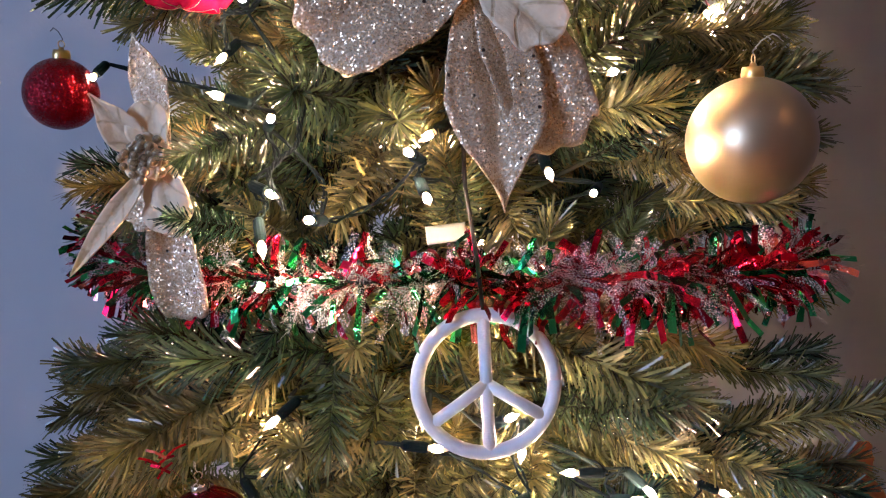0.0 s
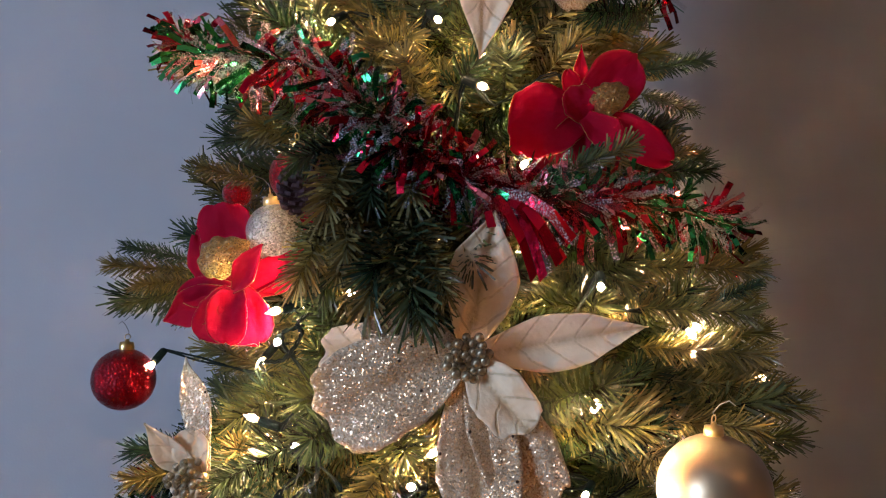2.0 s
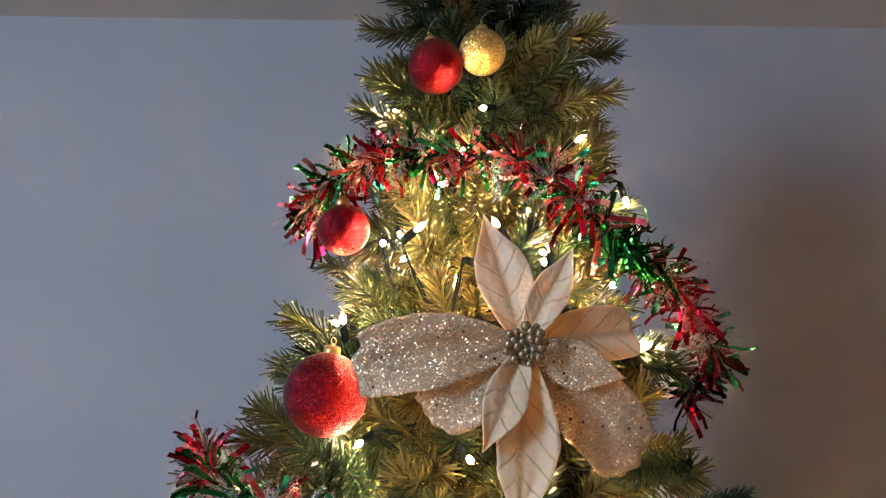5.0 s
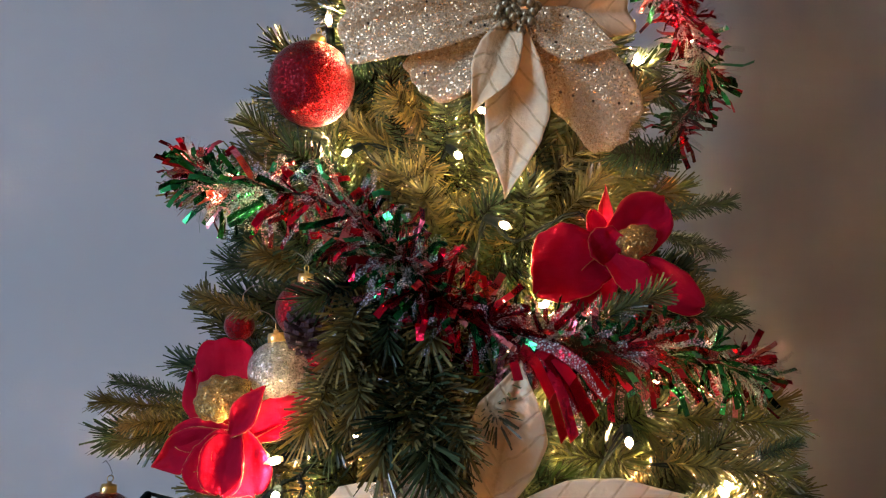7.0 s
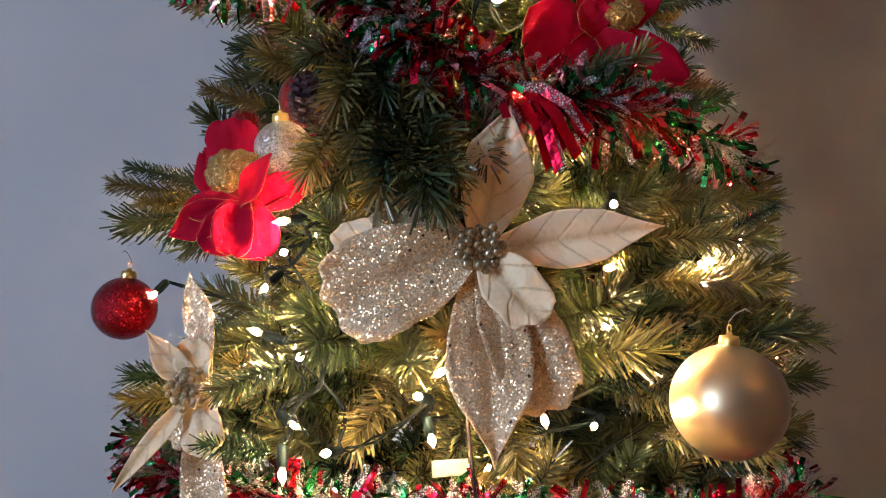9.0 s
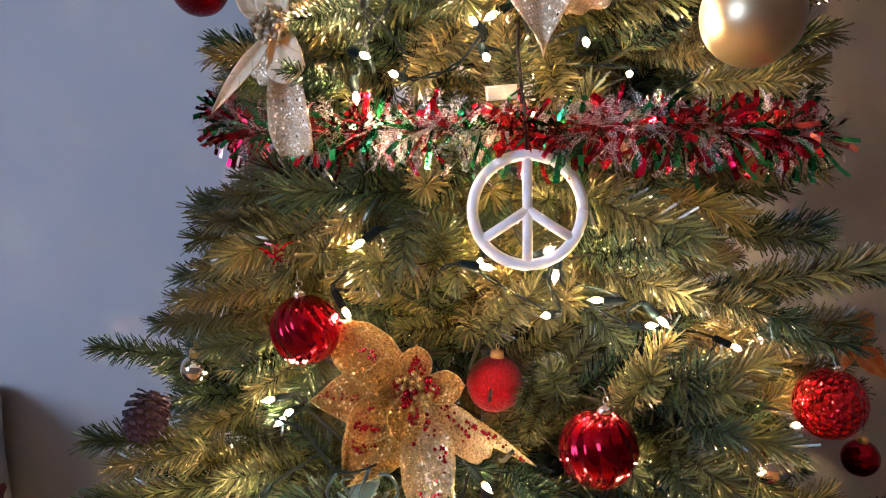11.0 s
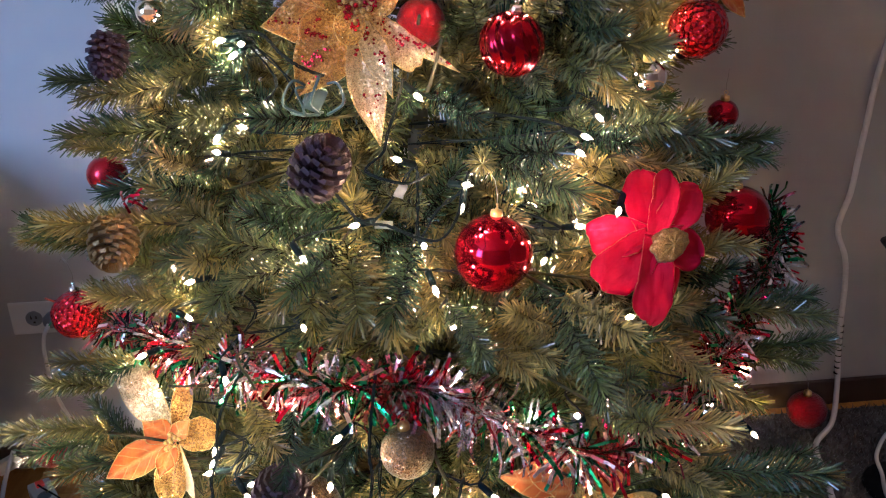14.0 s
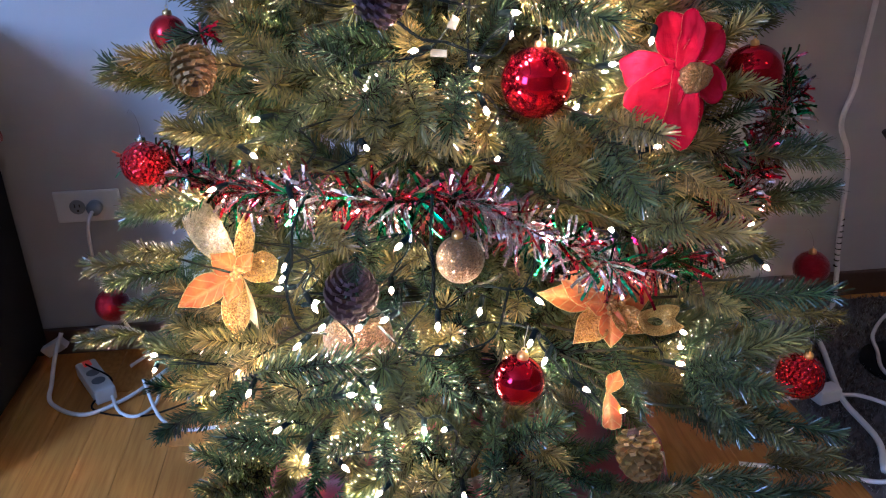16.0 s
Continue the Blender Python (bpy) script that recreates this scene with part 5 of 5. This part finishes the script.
inner = []
for k in range(60):
    lo, hi, wide = (0.30, 2.02, 1.15) if k < 48 else (1.42, 1.84, 1.0)
    for _ in range(12):
        zz = lo + (hi - lo) * ((k % 48 if k < 48 else k - 48) + rng.random()) / (48 if k < 48 else 12)
        az, q = rng.uniform(-wide, wide), profile(zz) * rng.uniform(0.36, 0.74)
        p = Vector((q * math.sin(az), -q * math.cos(az), zz))
        if roomy(p):
            inner.append(p)
            break
for row in STRINGS + [inner]:
    st = thing("string_lights", (0, 0, 0), "string of lit warm-white mini lights on dark green wire", "string lights", "light strings on the tree")
    way = []
    for p in row:
        p = Vector(p)
        out = Vector((p.x, p.y, 0)).normalized()
        d = (out * rng.uniform(0.1, 0.9) + Vector((rng.uniform(-1, 1), rng.uniform(-0.6, 0.3), rng.uniform(-0.9, 0.5)))).normalized()
        so = part("socket", sock_me, None, st, "dark green bulb socket")
        so.matrix_basis = Matrix.Translation(p) @ d.to_track_quat("Z", "Y").to_matrix().to_4x4()
        part("bulb", glass_me, None, so, "lit warm-white bulb")
        way.append(p - d * 0.016)
    line = []
    for a, b in zip(way, way[1:]):
        m = (a + b) / 2
        flat = Vector((m.x, m.y, 0))
        gap = (b - a).length
        line += [a, m - flat.normalized() * min(0.11, gap * 0.5) + Vector((0, 0, -min(0.03, 0.1 * gap)))]
    line.append(way[-1])
    path_line = spline(line, 5)
    for s in (0.0, math.pi):
        tw = [p + Vector((math.cos(i * 1.1 + s), math.sin(i * 1.1 + s), math.sin(i * 1.7 + s))) * 0.0013 for i, p in enumerate(path_line)]
        tube_part("wire", tw, 0.0010, M["green_wire"], st, sides=5)

RUNS = [
    [(-0.183, -0.232, 1.001), (-0.157, -0.250, 0.999), (-0.140, -0.265, 0.984), (-0.123, -0.270, 0.972), (-0.10, -0.20, 0.95)],
    [(-0.10, -0.26, 0.85), (-0.079, -0.310, 0.840), (-0.055, -0.318, 0.837), (-0.028, -0.326, 0.827), (-0.008, -0.326, 0.824), (0.008, -0.320, 0.842), (0.03, -0.24, 0.86)],
    [(-0.03, -0.22, 0.95), (-0.042, -0.285, 0.935), (-0.050, -0.290, 0.915), (-0.055, -0.293, 0.898), (-0.071, -0.296, 0.882), (-0.036, -0.300, 0.870), (-0.01, -0.24, 0.86)],
    [(-0.07, -0.30, 0.69), (-0.082, -0.382, 0.652), (-0.081, -0.393, 0.620), (-0.088, -0.399, 0.591), (-0.112, -0.398, 0.558), (-0.132, -0.402, 0.521), (-0.151, -0.398, 0.484), (-0.16, -0.32, 0.45)],
]
RUNS += [
    [(-0.20, -0.26, 0.68), (-0.223, -0.320, 0.654), (-0.229, -0.334, 0.614), (-0.238, -0.334, 0.581), (-0.226, -0.354, 0.542), (-0.20, -0.30, 0.50)],
    [(0.01, -0.34, 0.57), (-0.019, -0.413, 0.552), (-0.049, -0.413, 0.536), (-0.073, -0.414, 0.530), (-0.113, -0.403, 0.534), (-0.14, -0.34, 0.53)],
    [(-0.07, -0.20, 1.35), (-0.081, -0.246, 1.326), (-0.085, -0.249, 1.309), (-0.095, -0.247, 1.301), (-0.102, -0.246, 1.291), (-0.10, -0.20, 1.27)],
    [(-0.08, -0.19, 1.42), (-0.096, -0.233, 1.409), (-0.094, -0.238, 1.400), (-0.107, -0.232, 1.384), (-0.123, -0.226, 1.382), (-0.13, -0.18, 1.37)],
]
for k, run in enumerate(RUNS):
    line = spline(run, 9)
    for s in (0.0, 2.1, 4.2):
        tube_part("wire", [p + Vector((math.cos(i * 0.9 + s), math.sin(i * 0.9 + s), math.cos(i * 0.9 + s + 1.2))) * 0.0011 for i, p in enumerate(line)], 0.0008, M["green_wire"], st, "dark green twisted wire", sides=5)


# ---- things in the room ----
skirt_bm = bmesh.new()
rows = []
for i in range(9):
    q = 0.05 + 0.33 * i / 8
    rows.append([skirt_bm.verts.new(((q + 0.012 * math.sin(9 * a) * i / 8) * math.cos(a), (q + 0.012 * math.sin(9 * a) * i / 8) * math.sin(a),
                                     0.035 - 0.025 * i / 8 + 0.010 * (1 + math.sin(11 * a + i * 0.5)) * math.sin(math.pi * i / 8))) for a in (2 * math.pi * k / 72 for k in range(72))])
for a, b in zip(rows, rows[1:]):
    for k in range(72):
        skirt_bm.faces.new((a[k], a[(k + 1) % 72], b[(k + 1) % 72], b[k]))
rim = [v.co.copy() for v in rows[-1]]
skirt = thing("tree_skirt", (0, 0, 0), "", "")
thick(part("cloth", skirt_bm, M["red_cloth"], skirt), 0.003)
tube_part("hem", [*rim, rim[0]], 0.0035, M["red_cloth"], skirt, sides=6)
tagged(skirt, "dark red cloth tree skirt spread on the floor", "tree skirt")

CAB_X = -0.885
cab = thing("black_cabinet", (CAB_X, 0, 0), "low black cabinet against the wall", "cabinet")
part("body", box((-0.95, 0.05, 0.04), (0.0, WALL_Y - 0.02, 0.745), 0.004), M["black"], cab, smooth=False)
part("plinth", box((-0.93, 0.08, 0.0), (-0.03, WALL_Y - 0.03, 0.04)), M["black"], cab, smooth=False)
part("top_board", box((-0.96, 0.04, 0.745), (0.008, WALL_Y - 0.018, 0.765), 0.004), M["black"], cab, smooth=False)
for k in range(2):
    part("door", box((-0.93 + 0.465 * k, 0.034, 0.07), (-0.475 + 0.465 * k, 0.05, 0.73), 0.003), M["black"], cab, smooth=False)

run = thing("table_runner", (CAB_X, 0, 0), "white linen runner with red pattern hanging over the cabinet's end", "table runner")
bm = bmesh.new()
sec = [(-0.9, 0.768), (-0.02, 0.768), (0.014, 0.766), (0.020, 0.75), (0.020, 0.65), (0.024, 0.54)]
cols = [0.16, 0.24, 0.32, 0.40, 0.47, 0.52]
grid = [[bm.verts.new((x + (0.004 * math.sin(9 * y) if zz < 0.74 else 0), y, zz)) for x, zz in sec] for y in cols]
for a, b in zip(grid, grid[1:]):
    for k in range(len(sec) - 1):
        bm.faces.new((a[k], b[k], b[k + 1], a[k + 1]))
cl = part("cloth", bm, M["runner"], run)
thick(cl, 0.0025)
for k in range(5):
    bm = bmesh.new()
    bmesh.ops.create_circle(bm, cap_ends=True, segments=9, radius=0.016)
    for v in bm.verts:
        v.co *= rng.uniform(0.55, 1.25)
    ob = part("red_print", bm, M["red_cloth"], run, "printed red figure", smooth=False)
    ob.matrix_basis = Matrix.Translation((0.0265, 0.20 + 0.07 * k, 0.585 + 0.02 * (k % 2))) @ Matrix.Rotation(radians(90), 4, "Y")
for k in range(60):
    y = 0.162 + 0.006 * k
    tube_part("tassel", [(0.024, y, 0.542), (0.025, y + 0.001, 0.532), (0.024, y, 0.522)], 0.0016, M["red_cloth"], run, sides=4)

out = thing("wall_outlet", (-0.745, WALL_Y, 0.36), "white double wall socket plate with a grey plug in it", "wall outlet")
part("plate", box((-0.058, -0.007, -0.036), (0.080, 0.0, 0.036), 0.004), M["white_plastic"], out, smooth=False)
for s in (-1, 1):
    bm = lathe([(0.0165, 0.0), (0.0165, 0.0025), (0.0150, 0.0030)], 24)
    ob = part("receptacle", bm, M["grey_plastic"] if s < 0 else M["white_plastic"], out)
    ob.matrix_basis = Matrix.Translation((0.009 + s * 0.020, -0.0065, 0)) @ Matrix.Rotation(radians(90), 4, "X")
    for dx, dz, w, h in ((-0.005, 0.003, 0.0012, 0.004), (0.005, 0.003, 0.0012, 0.003), (0.0, -0.008, 0.002, 0.002)):
        part("slot", box((0.009 + s * 0.020 + dx - w, -0.0100, dz - h), (0.009 + s * 0.020 + dx + w, -0.0094, dz + h)), M["black"], out, smooth=False)
plug = thing("plug_and_cord", (-0.716, WALL_Y - 0.012, 0.362), "grey plug with a pale cord running down to the floor", "power cord")
ob = part("plug", lathe([(0.010, 0.0), (0.016, 0.004), (0.016, 0.018), (0.012, 0.026), (0.006, 0.030)], 20), M["grey_plastic"], plug)
ob.matrix_basis = Matrix.Rotation(radians(90), 4, "X")
tube_part("cord", spline([(0, -0.025, 0), (-0.006, -0.050, -0.02), (-0.012, -0.05, -0.07), (-0.012, -0.04, -0.16), (0.02, -0.03, -0.28), (0.06, -0.04, -0.345), (0.03, -0.09, -0.354)]), 0.0038, M["cord"], plug, sides=8)

strip = thing("power_strip", pose(-0.735, 0.372, 0.0, 0, 0, -58), "white power strip with a lit red switch on the floor", "power strip")
part("housing", box((-0.085, -0.022, 0.0), (0.055, 0.022, 0.034), 0.006), M["white_plastic"], strip, smooth=False)
part("switch", box((-0.076, -0.008, 0.033), (-0.056, 0.008, 0.039), 0.002), M["switch"], strip, "lit red rocker switch", smooth=False)
for k in range(2):
    ob = part("socket", lathe([(0.014, 0.0), (0.014, 0.0014), (0.011, 0.002)], 20), M["grey_plastic"], strip)
    ob.location = (-0.024 + 0.038 * k, 0, 0.0332)
for k, way in enumerate([
    [(-0.82, 0.46, 0.10), (-0.832, 0.43, 0.06), (-0.835, 0.39, 0.02), (-0.82, 0.33, 0.006), (-0.74, 0.28, 0.006), (-0.66, 0.33, 0.008), (-0.60, 0.42, 0.010)],
    [(-0.80, 0.50, 0.05), (-0.74, 0.49, 0.09), (-0.66, 0.47, 0.08), (-0.60, 0.46, 0.02)],
    [(-0.70, 0.34, 0.012), (-0.67, 0.28, 0.006), (-0.63, 0.26, 0.006), (-0.60, 0.30, 0.008), (-0.60, 0.36, 0.03)],
    [(-0.60, 0.25, 0.10), (-0.575, 0.22, 0.03), (-0.53, 0.20, 0.008), (-0.46, 0.20, 0.006)],
]):
    ob = tube_part("cord", spline(way), 0.0046 if k < 2 else 0.0038, M["cord"], strip, "white cord", sides=8)
    ob.matrix_parent_inverse = strip.matrix_basis.inverted()
ob = tube_part("power_cord", spline([(-0.77, 0.42, 0.04), (-0.70, 0.36, 0.03), (-0.73, 0.30, 0.006), (-0.62, 0.26, 0.005), (-0.52, 0.30, 0.006)]), 0.0020, M["black_cord"], strip, "thin black cord", sides=6)
ob.matrix_parent_inverse = strip.matrix_basis.inverted()
bm = box((-0.014, -0.009, -0.03), (0.014, 0.009, 0.03), 0.004)
ob = part("plug_end", bm, M["white_plastic"], smooth=False)
ob.matrix_basis = pose(-0.845, 0.47, 0.06, 20, 55, 10)
tagged(ob, "loose white plug end by the cabinet", "plug")

# the extension cord that hangs down the wall, with its socket end
ext = thing("extension_cord", (0, 0, 0), "white extension cord hanging down the wall to the rug", "extension cord")
CORD_Y = WALL_Y - 0.018
tube_part("cord", spline([(1.02, CORD_Y, 1.30), (1.008, CORD_Y, 0.95), (0.991, CORD_Y, 0.80), (0.987, CORD_Y, 0.706), (0.983, CORD_Y, 0.62), (0.980, CORD_Y, 0.545), (0.966, CORD_Y, 0.463), (0.996, CORD_Y, 0.392), (1.009, CORD_Y, 0.32),
                          (1.016, CORD_Y, 0.231), (1.026, CORD_Y, 0.138), (1.030, CORD_Y - 0.01, 0.075), (0.97, 0.43, 0.028), (0.885, 0.353, 0.026), (0.849, 0.258, 0.026), (0.799, 0.122, 0.026), (0.785, 0.066, 0.026), (0.78, -0.04, 0.026), (0.74, -0.12, 0.026)]), 0.0062, M["cord"], ext, sides=8)
tube_part("branch_cord", spline([(0.79, 0.10, 0.028), (0.832, 0.088, 0.028), (0.87, 0.04, 0.028), (0.86, -0.03, 0.028), (0.80, -0.10, 0.028), (0.724, -0.146, 0.026), (0.62, -0.10, 0.024), (0.50, -0.06, 0.02)]), 0.0042, M["cord"], ext, sides=8)
ob = part("socket_block", box((-0.026, -0.016, 0), (0.026, 0.016, 0.032), 0.006), M["white_plastic"], ext, smooth=False)
ob.matrix_basis = pose(0.755, 0.095, 0.022, 0, 0, 12)
tube_part("branch_cord", spline([(0.735, 0.095, 0.034), (0.68, 0.10, 0.03), (0.626, 0.105, 0.014), (0.54, 0.15, 0.008)]), 0.0040, M["cord"], ext, sides=8)
tube_part("branch_cord", spline([(1.25, 0.46, 0.026), (1.10, 0.395, 0.028), (1.0, 0.31, 0.028), (0.964, 0.241, 0.028), (0.93, 0.15, 0.028), (1.0, 0.05, 0.028), (1.2, -0.02, 0.028)]), 0.0042, M["cord"], ext, sides=8)
for k in range(9):
    zz = 0.09 + 0.016 * k
    bm = lathe([(0.0064, -0.0014), (0.0070, 0.0), (0.0064, 0.0014)], 10)
    ob = part("tie", bm, M["black_cord"], ext, "dark wire tie")
    ob.location = (1.0305 - 0.085 * (zz - 0.09), CORD_Y, zz)

stand = thing("black_floor_stand", (1.0, 0.20, 0.0), "black round-footed stand with a bent arm on the rug", "floor stand")
part("foot", lathe([(0.085, 0.010), (0.088, 0.014), (0.084, 0.022), (0.03, 0.030), (0.012, 0.034)], 32), M["black"], stand)
tube_part("pole", spline([(0, 0, 0.03), (0.05, 0.08, 0.20), (0.09, 0.20, 0.33), (0.075, 0.25, 0.40), (0.02, 0.25, 0.465)]), 0.009, M["black"], stand, sides=10)
ob = part("knob", lathe([(0.004, -0.02), (0.018, -0.012), (0.022, 0.0), (0.018, 0.012), (0.004, 0.02)], 16), M["black"], stand)
ob.location = (0.085, 0.235, 0.325)

# rug with a short pile
rug = thing("rug", (0, 0, 0), "dark grey-brown shaggy rug on the oak floor", "rug")
part("base", box((0.70, -1.9, 0.001), (2.3, 0.50, 0.010), 0.003), M["rug"], rug, smooth=False)
rr = np.random.default_rng(5)
count = 90000
px = rr.uniform(0.70, 2.295, count)
py = rr.uniform(-1.895, 0.498, count)
lean = rr.normal(0, 0.006, (count, 2))
ang = rr.uniform(0, 6.283, count)
hh = rr.uniform(0.008, 0.016, count)
V = np.zeros((count, 3, 3))
V[:, 0] = np.stack([px - 0.0024 * np.cos(ang), py - 0.0024 * np.sin(ang), np.full(count, 0.009)], 1)
V[:, 1] = np.stack([px + 0.0024 * np.cos(ang), py + 0.0024 * np.sin(ang), np.full(count, 0.009)], 1)
V[:, 2] = np.stack([px + lean[:, 0], py + lean[:, 1], 0.009 + hh], 1)
pile = part("shag", mesh_of("shag", V.reshape(-1, 3).tolist(), np.arange(count * 3).reshape(-1, 3).tolist(), M["rug"]), None, rug)
tagged(pile, "short shaggy pile", kind="stuff")

# scraps of tinsel caught in the needles
for at, seed, label in (((-0.307, -0.205, 0.836), 3, "short red tinsel scrap caught in a branch"), ((-0.168, -0.262, 1.139), 5, "curled red tinsel scrap on the needles")):
    scrap = thing("tinsel_scrap", Matrix.Translation(at) @ Matrix.Scale(0.9 if seed == 3 else 0.55, 4), label, "tinsel scrap")
    rr = random.Random(seed)
    for k in range(9):
        a = Vector((rr.uniform(-0.012, 0.012), rr.uniform(-0.006, 0.006), rr.uniform(-0.005, 0.005)))
        b = a + Vector((rr.uniform(-0.020, 0.022), rr.uniform(-0.012, 0.004), rr.uniform(-0.014, 0.014)))
        wide = (b - a).cross(Vector((rr.uniform(-1, 1), 1, rr.uniform(-1, 1)))).normalized() * 0.0015
        verts = [q + w for q in (a, a.lerp(b, 0.5) + Vector((0, -0.003, 0.003)), b) for w in (-wide, wide)]
        part("strip", mesh_of("strip", verts, [(0, 1, 3, 2), (2, 3, 5, 4)], M["foil_pink" if k % 4 == 3 else "foil_red"]), None, scrap)

# the light string's teal fuse plug, with its looped leads
fuse = thing("fuse_plug", (-0.116, -0.215, 0.934), "dark teal light string plug with looped leads", "plug")
ob = part("body", box((-0.009, -0.006, -0.012), (0.009, 0.006, 0.012), 0.0025), M["teal"], fuse, smooth=False)
ob.matrix_basis = pose(0, 0, 0, 10, 25, 15)
for k in range(4):
    a = 1.3 * k
    tube_part("lead", spline([(0.004 * math.cos(a), 0, 0.010), (0.022 * math.cos(a), -0.012, 0.016 + 0.006 * math.sin(a)), (0.030 * math.cos(a + 0.4), -0.006, -0.004), (0.012 * math.cos(a), 0.0, -0.016), (0.03 * math.cos(a + 1), 0.03, -0.02)]), 0.0014, M["teal"], fuse, sides=6)

# paper tags
for at, face, tilt, size, curl, label in (((-0.003, -0.222, 1.252), (0, -1, 0), 4, 1.0, 0.0, "white paper label with printed lines above the tinsel"),
                                          ((-0.056, -0.252, 0.814), (0, -0.9, 0.4), -6, 0.75, 0.0, "white paper label on the light string"),
                                          ((-0.037, -0.235, 0.843), (0.2, -0.9, 0.4), 62, 0.62, 0.010, "crumpled white paper label")):
    o = Vector(face).normalized()
    fx = Vector((0, 0, 1)).cross(o).normalized()
    tag = thing("paper_tag", Matrix.Translation(at) @ Matrix((fx, o.cross(fx), o)).transposed().to_4x4() @ Matrix.Rotation(radians(tilt), 4, "Z") @ Matrix.Scale(size, 4), label, "label")
    bm = bmesh.new()
    bmesh.ops.create_grid(bm, x_segments=12, y_segments=6, size=1.0)
    for v in bm.verts:
        v.co = Vector((v.co.x * 0.012, v.co.y * (0.0055 + 0.25 * curl), curl * (0.5 * math.sin(3 * v.co.x) + 0.3 * v.co.y * v.co.x)))
    sh = part("sheet", bm, M["paper"], tag)
    thick(sh, 0.0005)
    for k in range(3 if not curl else 0):
        part("printed_line", box((-0.010, 0.0030 - 0.003 * k, 0.0004), (0.008 - 0.003 * k, 0.0038 - 0.003 * k, 0.0006)), M["ink"], sh, smooth=False)

# half mask on the orange flower
mask = thing("mask_ornament", Matrix.Translation((0.193, -0.332, 0.505)) @ pose(0, 0, 0, 62, 0, 8), "gold glitter half mask with an eye hole", "ornament")
bm = bmesh.new()
ctrl = [(0.029, -0.013), (0.020, -0.003), (0.027, 0.010), (0.012, 0.015), (-0.008, 0.013), (-0.026, 0.009), (-0.026, -0.006), (-0.014, -0.016), (0.004, -0.019), (0.018, -0.017)]
outer = spline([(x, y, 7.0 * x * x) for x, y in ctrl + ctrl[:1]], 4)[:-1]
cut = []
for k in range(len(outer)):
    a = math.atan2(outer[k].y + 0.002, outer[k].x + 0.004)
    cut.append((-0.004 + 0.0105 * math.cos(a), -0.002 + 0.0052 * math.sin(a) * abs(math.sin(a)) ** 0.4 - 0.0024 * math.cos(a), 0.0))
vo, vi = [bm.verts.new(p) for p in outer], [bm.verts.new(p) for p in cut]
for k in range(len(outer)):
    bm.faces.new((vo[k], vo[(k + 1) % len(outer)], vi[(k + 1) % len(outer)], vi[k]))
ob = part("shell", bm, M["gold_glitter"], mask)
thick(ob, 0.0015)
tube_part("braid", [*outer, outer[0]], 0.0011, M["gold_glitter"], mask, "raised glitter edge", sides=6)

# ---- floor boards ----
BOARD_W = 0.082
board = bmesh.new()
box((0, 0, -0.010), (BOARD_W - 0.0007, 1.3, 0.0), 0.0006, board)
board_me = bpy.data.meshes.new("board")
board.to_mesh(board_me)
board.free()
board_me.materials.append(M["oak"])
x = LEFT_X
while x < RIGHT_X:
    y = FRONT_Y - rng.uniform(0, 1.2)
    while y < WALL_Y:
        lo, hi = max(y, FRONT_Y), min(y + 1.298, WALL_Y)
        if hi - lo > 0.02:
            ob = part("board", board_me, None, floor)
            ob.matrix_basis = Matrix.Translation((x, lo, 0)) @ Matrix.Diagonal((1, (hi - lo - 0.0016) / 1.3, 1, 1))
        y += 1.3
    x += BOARD_W
